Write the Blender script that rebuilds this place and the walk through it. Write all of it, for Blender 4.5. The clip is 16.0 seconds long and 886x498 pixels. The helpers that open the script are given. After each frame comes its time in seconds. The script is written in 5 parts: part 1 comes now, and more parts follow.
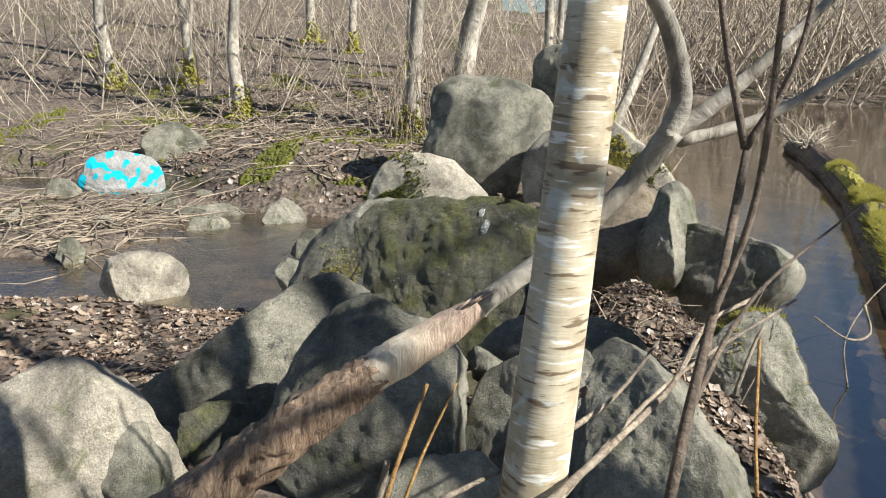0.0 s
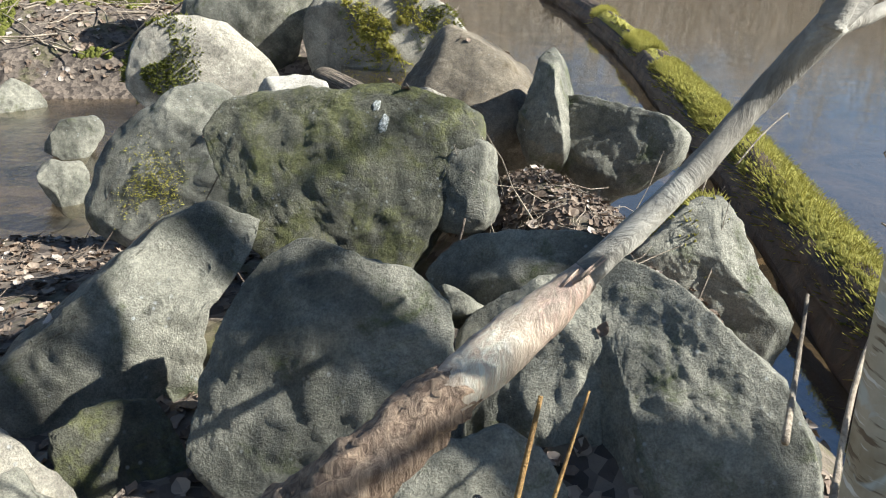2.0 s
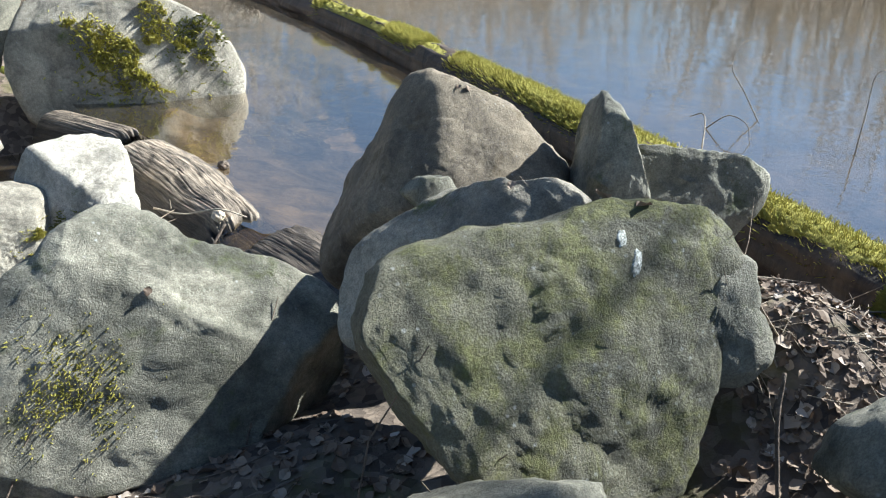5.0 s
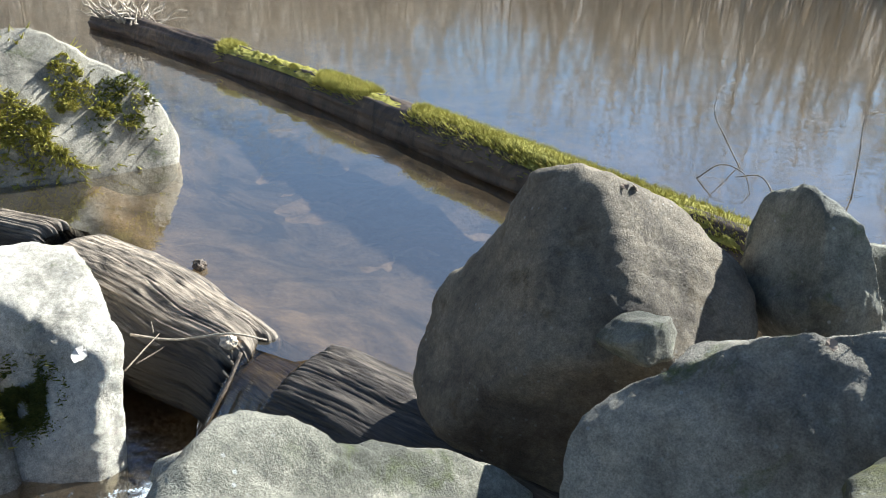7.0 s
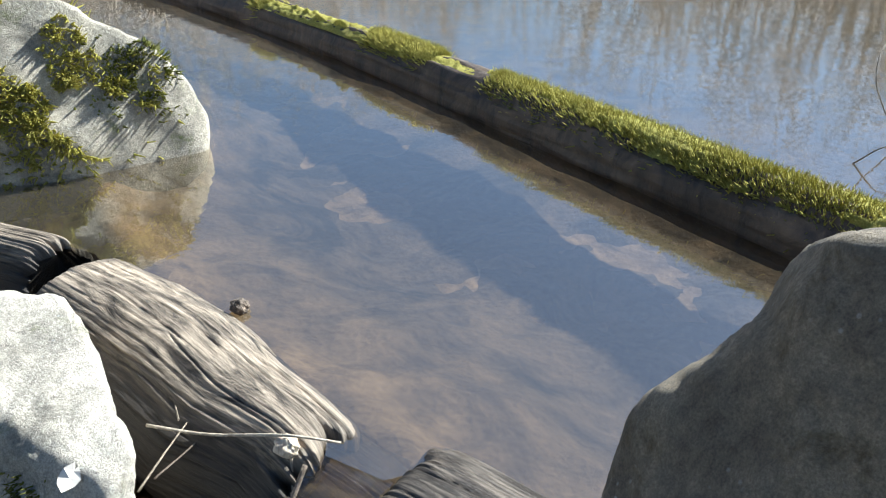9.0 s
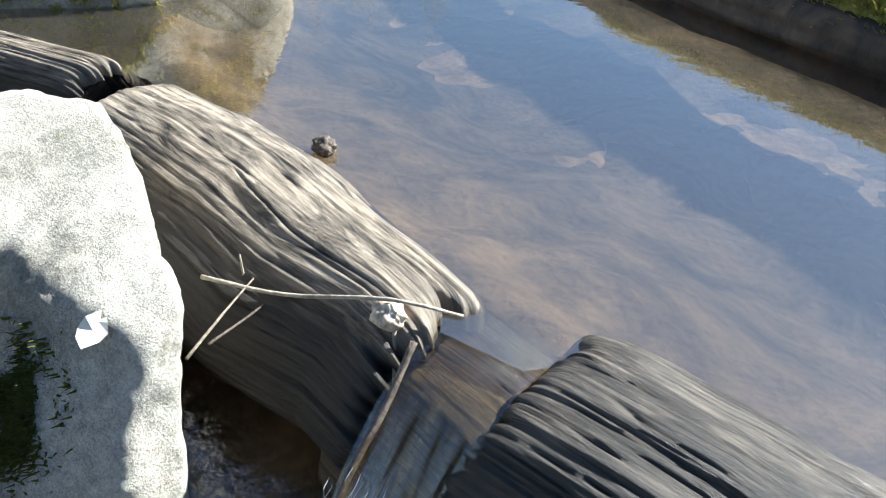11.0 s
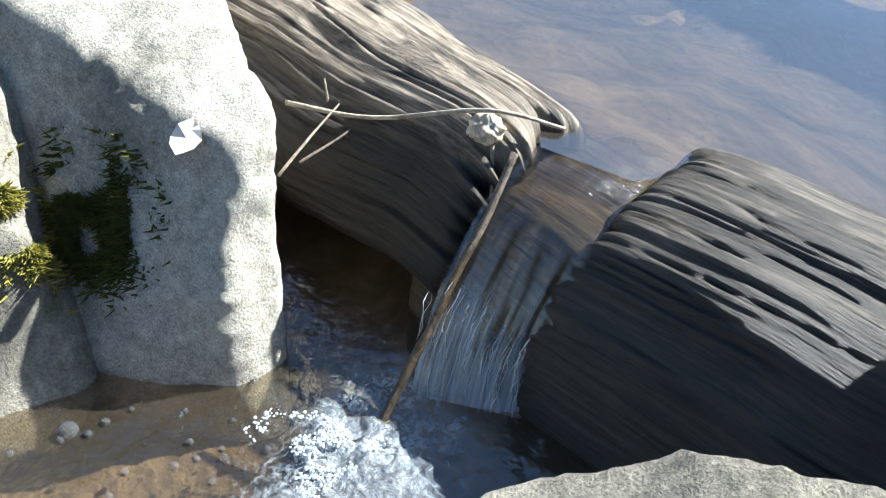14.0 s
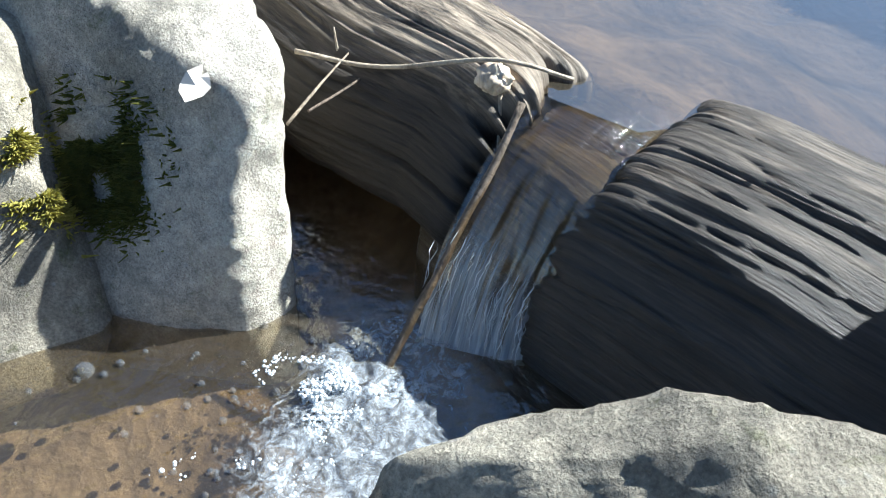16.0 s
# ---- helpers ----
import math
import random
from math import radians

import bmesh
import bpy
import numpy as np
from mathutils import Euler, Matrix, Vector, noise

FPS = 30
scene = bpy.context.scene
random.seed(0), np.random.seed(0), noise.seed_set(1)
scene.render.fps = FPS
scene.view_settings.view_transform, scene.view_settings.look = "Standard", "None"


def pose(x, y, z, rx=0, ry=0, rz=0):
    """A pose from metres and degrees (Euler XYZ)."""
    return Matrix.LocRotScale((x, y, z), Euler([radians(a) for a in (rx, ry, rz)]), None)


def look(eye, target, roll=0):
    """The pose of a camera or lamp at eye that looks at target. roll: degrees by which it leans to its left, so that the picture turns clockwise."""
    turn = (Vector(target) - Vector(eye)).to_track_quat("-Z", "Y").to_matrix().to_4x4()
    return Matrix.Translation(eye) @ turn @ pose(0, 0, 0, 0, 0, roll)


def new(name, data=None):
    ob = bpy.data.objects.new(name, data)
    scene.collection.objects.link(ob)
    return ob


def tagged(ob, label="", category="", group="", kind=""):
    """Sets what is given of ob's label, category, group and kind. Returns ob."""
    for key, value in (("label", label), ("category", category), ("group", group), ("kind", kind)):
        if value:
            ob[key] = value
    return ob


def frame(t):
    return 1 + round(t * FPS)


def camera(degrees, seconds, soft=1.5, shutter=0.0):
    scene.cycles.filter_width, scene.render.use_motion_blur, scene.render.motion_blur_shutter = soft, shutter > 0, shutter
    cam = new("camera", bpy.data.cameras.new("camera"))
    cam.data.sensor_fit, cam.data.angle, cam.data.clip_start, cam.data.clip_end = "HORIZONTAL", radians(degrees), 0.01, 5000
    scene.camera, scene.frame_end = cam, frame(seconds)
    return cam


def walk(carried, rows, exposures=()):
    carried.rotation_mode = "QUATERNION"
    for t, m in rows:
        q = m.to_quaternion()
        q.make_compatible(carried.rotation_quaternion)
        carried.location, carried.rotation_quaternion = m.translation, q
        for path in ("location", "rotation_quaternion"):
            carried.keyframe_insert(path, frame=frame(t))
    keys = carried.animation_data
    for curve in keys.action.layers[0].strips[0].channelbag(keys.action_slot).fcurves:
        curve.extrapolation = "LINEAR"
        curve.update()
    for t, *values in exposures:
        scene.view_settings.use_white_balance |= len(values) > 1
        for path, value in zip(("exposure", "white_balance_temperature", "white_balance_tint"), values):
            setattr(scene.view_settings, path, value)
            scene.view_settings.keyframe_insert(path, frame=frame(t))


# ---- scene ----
cam = camera(60.18, 16.0, soft=1.1)
PATH = [
    (0, look((1.227, -1.888, 1.727), (0.798, -0.002, 1.218), 1.15)),
    (0.5, look((0.996, -1.802, 1.787), (0.883, 0.114, 1.224), -0.22)),
    (1, look((0.841, -1.636, 1.730), (0.891, 0.257, 1.087), 0.21)),
    (1.5, look((0.707, -1.488, 1.703), (0.862, 0.357, 0.947), 1.84)),
    (2, look((0.569, -1.363, 1.733), (0.807, 0.433, 0.886), 2.03)),
    (2.5, look((0.253, -1.126, 1.763), (0.794, 0.578, 0.866), 1.48)),
    (3, look((0.047, -0.897, 1.785), (0.731, 0.734, 0.850), 2.06)),
    (3.5, look((-0.081, -0.488, 1.693), (0.631, 1.133, 0.762), 2.04)),
    (4, look((-0.222, -0.236, 1.736), (0.516, 1.339, 0.748), 3.74)),
    (4.5, look((-0.429, -0.006, 1.783), (0.424, 1.565, 0.888), 2.57)),
    (4.7, look((-0.528, 0.078, 1.802), (0.421, 1.597, 0.912), 2.31)),
    (6.8, look((-0.893, 1.425, 1.796), (0.452, 2.670, 0.996), 3.22)),
    (7, look((-0.889, 1.525, 1.795), (0.478, 2.747, 0.995), 2.91)),
    (7.5, look((-0.730, 1.858, 1.745), (0.660, 3.054, 0.945), 2.96)),
    (8, look((-0.556, 2.108, 1.713), (0.805, 3.323, 0.895), 3.06)),
    (8.2, look((-0.508, 2.208, 1.694), (0.846, 3.427, 0.868), 2.97)),
    (10.3, look((-0.087, 2.997, 1.327), (1.044, 4.277, 0.286), 0.79)),
    (10.5, look((-0.093, 3.032, 1.231), (1.032, 4.341, 0.220), 1.36)),
    (11, look((-0.111, 3.082, 1.074), (0.981, 4.344, -0.028), 3.05)),
    (11.5, look((-0.157, 3.101, 1.002), (0.841, 4.346, -0.203), 2.83)),
    (12, look((-0.195, 3.101, 0.952), (0.780, 4.295, -0.323), 3.18)),
    (12.5, look((-0.237, 3.096, 0.924), (0.723, 4.304, -0.349), 3.01)),
    (13, look((-0.254, 3.097, 0.902), (0.714, 4.322, -0.348), 3.16)),
    (13.5, look((-0.249, 3.098, 0.877), (0.701, 4.323, -0.386), 1.63)),
    (14, look((-0.246, 3.094, 0.847), (0.688, 4.322, -0.425), 0.65)),
    (14.5, look((-0.244, 3.089, 0.825), (0.666, 4.296, -0.485), 0.42)),
    (15, look((-0.246, 3.082, 0.823), (0.653, 4.286, -0.498), 0.52)),
    (15.5, look((-0.250, 3.074, 0.830), (0.634, 4.271, -0.507), 0.63)),
    (16, look((-0.244, 3.065, 0.848), (0.614, 4.256, -0.511), 0.32)),
]
walk(cam, PATH, [(0.0, 0.8, 6250, 9), (3.5, 1.4, 5750, 5), (7.0, 1.45, 5750, 5), (10.5, 1.6, 5650, 4), (12.5, 1.75, 5650, 4), (16.0, 1.72, 5650, 4)])

# ---- light ----
SUN_DIR = Vector((0.80, -0.18, 0.66)).normalized()
world = bpy.data.worlds.new("sky")
scene.world = world
world.use_nodes = True
wn = world.node_tree.nodes
sky = wn.new("ShaderNodeTexSky")
sky.sky_type = 'NISHITA'
sky.sun_disc = False
sky.dust_density, sky.ozone_density = 0.4, 3.0
sky.sun_elevation = math.asin(SUN_DIR.z)
sky.sun_rotation = math.atan2(SUN_DIR.x, SUN_DIR.y)
wn["Background"].inputs["Strength"].default_value = 0.05
world.node_tree.links.new(sky.outputs[0], wn["Background"].inputs["Color"])
sun = new("sun", bpy.data.lights.new("sun", 'SUN'))
sun.data.energy, sun.data.angle, sun.data.color = 5.0, radians(0.53), (1.0, 0.95, 0.87)
sun.matrix_world = look(SUN_DIR * 40, (0, 0, 0))


# ---- materials ----
def material(name, rough=0.8):
    m = bpy.data.materials.new(name)
    m.use_nodes = True
    b = m.node_tree.nodes["Principled BSDF"]
    b.inputs["Roughness"].default_value = rough
    return m, m.node_tree, b


def node(tree, kind, **inputs):
    n = tree.nodes.new(kind)
    for k, v in inputs.items():
        n.inputs[k.replace("_", " ")].default_value = v
    return n


def coords(tree, scale=(1, 1, 1), world_space=True):
    if world_space:
        src = tree.nodes.new("ShaderNodeNewGeometry").outputs["Position"]
    else:
        src = tree.nodes.new("ShaderNodeTexCoord").outputs["Object"]
    mp = tree.nodes.new("ShaderNodeMapping")
    mp.inputs["Scale"].default_value = scale
    tree.links.new(src, mp.inputs["Vector"])
    return mp.outputs[0]


def ramp(tree, fac, stops):
    r = tree.nodes.new("ShaderNodeValToRGB")
    e = r.color_ramp.elements
    while len(e) < len(stops):
        e.new(0.5)
    for el, (p, c) in zip(e, stops):
        el.position = p
        el.color = (*c, 1) if len(c) == 3 else c
    tree.links.new(fac, r.inputs[0])
    return r.outputs[0]


def noise_tex(tree, vec, scale, detail=6.0, rough=0.6, distort=0.0):
    n = node(tree, "ShaderNodeTexNoise", Scale=scale, Detail=detail, Roughness=rough, Distortion=distort)
    tree.links.new(vec, n.inputs["Vector"])
    return n.outputs["Fac"]


def mix(tree, fac, a, b, mode='MIX'):
    m = tree.nodes.new("ShaderNodeMix")
    m.data_type, m.blend_type = 'RGBA', mode
    for sock, v in ((m.inputs[0], fac), (m.inputs[6], a), (m.inputs[7], b)):
        if isinstance(v, (int, float)):
            sock.default_value = v
        elif isinstance(v, tuple):
            sock.default_value = (*v, 1)
        else:
            tree.links.new(v, sock)
    return m.outputs[2]


def bump(tree, height, strength, distance, bsdf, prev=None):
    b = node(tree, "ShaderNodeBump", Strength=strength, Distance=distance)
    tree.links.new(height, b.inputs["Height"])
    if prev:
        tree.links.new(prev, b.inputs["Normal"])
    tree.links.new(b.outputs[0], bsdf.inputs["Normal"])
    return b.outputs[0]


def math_node(tree, op, a, b=None):
    m = tree.nodes.new("ShaderNodeMath")
    m.operation = op
    for sock, v in zip(m.inputs, (a, b)):
        if v is None:
            continue
        if isinstance(v, (int, float)):
            sock.default_value = v
        else:
            tree.links.new(v, sock)
    return m.outputs[0]


def stone(name, light, dark, moss=0.0, moss_col=(0.09, 0.11, 0.02), lichen=0.1, grain=1.0, paint=None):
    m, t, b = material(name, 0.85)
    v = coords(t)
    big = noise_tex(t, v, 3.2, 5, 0.6, 0.4)
    fine = noise_tex(t, v, 38, 8, 0.7)
    grit = noise_tex(t, v, 160, 3, 0.7)
    col = ramp(t, big, [(0.36, dark), (0.6, light)])
    col = mix(t, 0.75, col, ramp(t, fine, [(0.3, (0.32, 0.32, 0.32)), (0.72, (0.82, 0.82, 0.80))]), 'OVERLAY')
    col = mix(t, 0.45, col, ramp(t, grit, [(0.34, (0.22, 0.22, 0.22)), (0.66, (0.80, 0.80, 0.79))]), 'OVERLAY')
    vor = node(t, "ShaderNodeTexVoronoi", Scale=30.0)
    t.links.new(v, vor.inputs["Vector"])
    spots = ramp(t, vor.outputs["Distance"], [(0.10, (1, 1, 1)), (0.2, (0, 0, 0))])
    pick = ramp(t, noise_tex(t, v, 7, 2), [(0.56 - lichen * 0.4, (0, 0, 0)), (0.72, (1, 1, 1))])
    col = mix(t, math_node(t, 'MULTIPLY', math_node(t, 'MULTIPLY', spots, pick), 0.6), col, (0.52, 0.53, 0.5))
    if moss:
        patch = noise_tex(t, v, 5.0, 8, 0.72, 0.5)
        k = ramp(t, patch, [(0.62 - moss * 0.3, (0, 0, 0)), (0.74 - moss * 0.3, (1, 1, 1))])
        mcol = ramp(t, noise_tex(t, v, 60, 4, 0.7), [(0.3, tuple(c * 0.45 for c in moss_col)), (0.7, tuple(c * 1.5 for c in moss_col))])
        col = mix(t, math_node(t, 'MULTIPLY', k, 0.85), col, mcol)
    if paint:
        sep = t.nodes.new("ShaderNodeSeparateXYZ")
        oc = t.nodes.new("ShaderNodeTexCoord")
        t.links.new(oc.outputs["Object"], sep.inputs[0])
        wave = node(t, "ShaderNodeTexNoise", Scale=5.5, Detail=1.0)
        t.links.new(oc.outputs["Object"], wave.inputs["Vector"])
        k = ramp(t, wave.outputs["Fac"], [(0.50, (0, 0, 0)), (0.53, (1, 1, 1))])
        col = mix(t, k, col, paint)
    t.links.new(col, b.inputs["Base Color"])
    pits = node(t, "ShaderNodeTexVoronoi", Scale=55.0)
    t.links.new(coords(t, (1.0, 1.6, 0.8)), pits.inputs["Vector"])
    n1 = bump(t, noise_tex(t, v, 9, 10, 0.74, 0.3), 0.8 * grain, 0.022, b)
    n2 = bump(t, ramp(t, pits.outputs["Distance"], [(0.0, (0, 0, 0)), (0.35, (1, 1, 1))]), 0.14 * grain, 0.005, b, n1)
    bump(t, grit, 0.9 * grain, 0.005, b, n2)
    return m


STONE = {
    'gray': stone("gray_basalt", (0.255, 0.238, 0.185), (0.085, 0.082, 0.062), 0.24, (0.08, 0.09, 0.03)),
    'brown': stone("rusty_brown_basalt", (0.215, 0.175, 0.122), (0.085, 0.068, 0.048), 0.2, (0.10, 0.07, 0.03)),
    'dark': stone("dark_mossy_stone", (0.155, 0.145, 0.098), (0.035, 0.035, 0.026), 0.48, (0.13, 0.13, 0.04), 0.4, 1.3),
    'light': stone("pale_granite", (0.42, 0.375, 0.295), (0.19, 0.17, 0.135), 0.12, lichen=0.3, grain=1.3),
    'white': stone("pale_weathered_granite", (0.56, 0.505, 0.42), (0.27, 0.245, 0.20), 0.1, lichen=0.3, grain=1.3),
    'paint': stone("spray_painted_stone", (0.36, 0.36, 0.34), (0.22, 0.22, 0.21), paint=(0.0, 0.45, 0.60)),
}


def wood(name, light, dark, scale=(14, 14, 1.2), rough=0.75, axis_local=True, strength=0.8):
    m, t, b = material(name, rough)
    v = coords(t, scale, not axis_local)
    g = noise_tex(t, v, 1.6, 8, 0.66, 1.4)
    col = ramp(t, g, [(0.36, dark), (0.64, light)])
    stain = noise_tex(t, v, 0.25, 4, 0.6)
    col = mix(t, 0.8, col, ramp(t, stain, [(0.35, (0.28, 0.28, 0.28)), (0.65, (0.78, 0.77, 0.75))]), 'OVERLAY')
    fine = noise_tex(t, v, 6, 6, 0.7)
    col = mix(t, 0.5, col, ramp(t, fine, [(0.3, (0.3, 0.3, 0.3)), (0.7, (0.75, 0.75, 0.75))]), 'OVERLAY')
    t.links.new(col, b.inputs["Base Color"])
    n = bump(t, g, strength, 0.02, b)
    bump(t, fine, 0.5, 0.006, b, n)
    return m


M_BARK_STICK = wood("peeling_brown_bark", (0.42, 0.30, 0.20), (0.14, 0.09, 0.06), (30, 30, 5))
M_BARE = wood("bare_split_wood", (0.66, 0.55, 0.42), (0.45, 0.34, 0.24), (30, 30, 3), 0.6, True, 0.3)
M_LOG = wood("rotten_wet_log", (0.11, 0.075, 0.045), (0.025, 0.017, 0.012), (3, 3, 1.2), 0.6)
M_TWIG = wood("dry_twig", (0.42, 0.35, 0.26), (0.20, 0.155, 0.11), (20, 20, 20))
M_TWIG_DARK = wood("dark_twig", (0.20, 0.15, 0.11), (0.09, 0.07, 0.05), (20, 20, 20))
M_TWIG_PALE = wood("sunbleached_twig", (0.56, 0.48, 0.37), (0.34, 0.28, 0.21), (20, 20, 20))
M_TRUNK = wood("alder_bark", (0.50, 0.46, 0.38), (0.20, 0.175, 0.135), (5, 5, 3), 0.85)
M_FERN = wood("orange_stalk", (0.50, 0.30, 0.10), (0.30, 0.16, 0.05), (20, 20, 20))


def birch_bark():
    m, t, b = material("silver_birch_bark", 0.6)
    v = coords(t, (1, 1, 1), False)
    vb = coords(t, (7, 7, 60), False)
    base = ramp(t, noise_tex(t, v, 9, 6, 0.6), [(0.32, (0.26, 0.20, 0.11)), (0.68, (0.58, 0.52, 0.38))])
    band = noise_tex(t, vb, 1.5, 4, 0.55)
    col = mix(t, ramp(t, band, [(0.57, (0, 0, 0)), (0.62, (0.9, 0.9, 0.9))]), base, (0.13, 0.085, 0.045))
    col = mix(t, ramp(t, band, [(0.36, (0.95, 0.95, 0.95)), (0.41, (0, 0, 0))]), col, (0.74, 0.71, 0.62))
    col = mix(t, ramp(t, noise_tex(t, v, 16, 3, 0.5, 0.6), [(0.60, (0, 0, 0)), (0.66, (0.8, 0.8, 0.8))]), col, (0.50, 0.53, 0.47))
    t.links.new(col, b.inputs["Base Color"])
    bump(t, band, 0.5, 0.004, b)
    return m


M_BIRCH = birch_bark()


def moss_material(name, a, c):
    m, t, b = material(name, 0.95)
    v = coords(t)
    col = ramp(t, noise_tex(t, v, 45, 6, 0.75), [(0.3, a), (0.7, c)])
    col = mix(t, ramp(t, noise_tex(t, v, 6, 4), [(0.55, (0, 0, 0)), (0.8, (0.6, 0.6, 0.6))]), col, (0.20, 0.15, 0.06))
    t.links.new(col, b.inputs["Base Color"])
    bump(t, noise_tex(t, v, 110, 4, 0.8), 1.0, 0.015, b)
    thin = t.nodes.new("ShaderNodeBsdfTranslucent")
    t.links.new(col, thin.inputs["Color"])
    mx = t.nodes.new("ShaderNodeMixShader")
    mx.inputs[0].default_value = 0.35
    t.links.new(b.outputs[0], mx.inputs[1])
    t.links.new(thin.outputs[0], mx.inputs[2])
    t.links.new(mx.outputs[0], t.nodes["Material Output"].inputs[0])
    return m


M_MOSS = moss_material("yellow_green_moss", (0.34, 0.32, 0.05), (0.78, 0.70, 0.18))
M_MOSS_DARK = moss_material("deep_green_moss", (0.09, 0.105, 0.016), (0.33, 0.33, 0.06))


def ground_material():
    m, t, b = material("leaf_littered_soil", 0.95)
    v = coords(t)
    soil = ramp(t, noise_tex(t, v, 2.5, 8, 0.7), [(0.3, (0.055, 0.042, 0.032)), (0.7, (0.17, 0.13, 0.10))])
    vor = node(t, "ShaderNodeTexVoronoi", Scale=22.0)
    t.links.new(v, vor.inputs["Vector"])
    leaf = ramp(t, vor.outputs["Color"], [(0.2, (0.05, 0.038, 0.03)), (0.8, (0.30, 0.235, 0.175))])
    col = mix(t, 0.6, soil, leaf)
    mo = ramp(t, noise_tex(t, v, 0.8, 6, 0.7), [(0.54, (0, 0, 0)), (0.62, (0.8, 0.8, 0.8))])
    col = mix(t, mo, col, (0.11, 0.105, 0.035))
    sep = t.nodes.new("ShaderNodeSeparateXYZ")
    t.links.new(v, sep.inputs[0])
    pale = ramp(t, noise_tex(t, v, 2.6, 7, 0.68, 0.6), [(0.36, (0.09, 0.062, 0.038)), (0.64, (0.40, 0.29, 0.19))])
    # Dimmed silt: light lost in deeper water, put into the bed's colour.
    dim_silt = ramp(t, noise_tex(t, v, 1.7, 7, 0.7, 0.8), [(0.40, (0.022, 0.018, 0.014)), (0.66, (0.20, 0.15, 0.11))])
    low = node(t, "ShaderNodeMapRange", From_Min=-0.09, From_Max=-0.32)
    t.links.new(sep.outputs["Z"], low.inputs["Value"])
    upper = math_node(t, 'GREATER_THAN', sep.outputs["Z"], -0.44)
    # The same dimmed tone farther out under the stream, towards negative x.
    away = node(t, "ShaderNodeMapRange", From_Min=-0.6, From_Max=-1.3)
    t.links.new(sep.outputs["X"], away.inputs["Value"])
    silt = mix(t, math_node(t, 'MAXIMUM', math_node(t, 'MULTIPLY', low.outputs[0], upper), away.outputs[0]), pale, dim_silt)
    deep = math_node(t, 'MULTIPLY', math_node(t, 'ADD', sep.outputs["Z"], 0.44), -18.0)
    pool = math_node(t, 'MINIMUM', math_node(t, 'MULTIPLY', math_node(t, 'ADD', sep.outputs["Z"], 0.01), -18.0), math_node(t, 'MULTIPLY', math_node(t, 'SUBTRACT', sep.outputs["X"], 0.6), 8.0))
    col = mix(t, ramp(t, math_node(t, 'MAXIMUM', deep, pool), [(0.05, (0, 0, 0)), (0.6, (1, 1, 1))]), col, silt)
    t.links.new(col, b.inputs["Base Color"])
    n = bump(t, vor.outputs["Distance"], 0.4, 0.02, b)
    bump(t, noise_tex(t, v, 40, 6, 0.7), 0.6, 0.02, b, n)
    return m


M_GROUND = ground_material()


def water_material(name, tint, clear, ripple, strength, shine=0.12):
    m = bpy.data.materials.new(name)
    m.use_nodes = True
    t = m.node_tree
    t.nodes.clear()
    out = t.nodes.new("ShaderNodeOutputMaterial")
    gloss = node(t, "ShaderNodeBsdfGlossy", Roughness=0.02)
    dif = node(t, "ShaderNodeBsdfDiffuse")
    dif.inputs["Color"].default_value = (*tint, 1)
    see = node(t, "ShaderNodeBsdfTransparent")
    see.inputs["Color"].default_value = (0.86, 0.80, 0.66, 1)
    body = t.nodes.new("ShaderNodeMixShader")
    body.inputs[0].default_value = clear
    t.links.new(dif.outputs[0], body.inputs[1])
    t.links.new(see.outputs[0], body.inputs[2])
    face = node(t, "ShaderNodeLayerWeight", Blend=0.5)
    rise = math_node(t, 'POWER', face.outputs["Facing"], 4.0)
    fr = math_node(t, 'ADD', math_node(t, 'MULTIPLY', rise, 1.0 - shine), shine)
    mx = t.nodes.new("ShaderNodeMixShader")
    v = coords(t, (1.0, 1.0, 1.0))
    h = noise_tex(t, v, ripple, 4, 0.55, 0.3)
    bp = node(t, "ShaderNodeBump", Strength=strength, Distance=0.02)
    t.links.new(h, bp.inputs["Height"])
    t.links.new(bp.outputs[0], gloss.inputs["Normal"])
    t.links.new(bp.outputs[0], face.inputs["Normal"])
    t.links.new(fr, mx.inputs[0])
    t.links.new(body.outputs[0], mx.inputs[1])
    t.links.new(gloss.outputs[0], mx.inputs[2])
    t.links.new(mx.outputs[0], out.inputs[0])
    return m


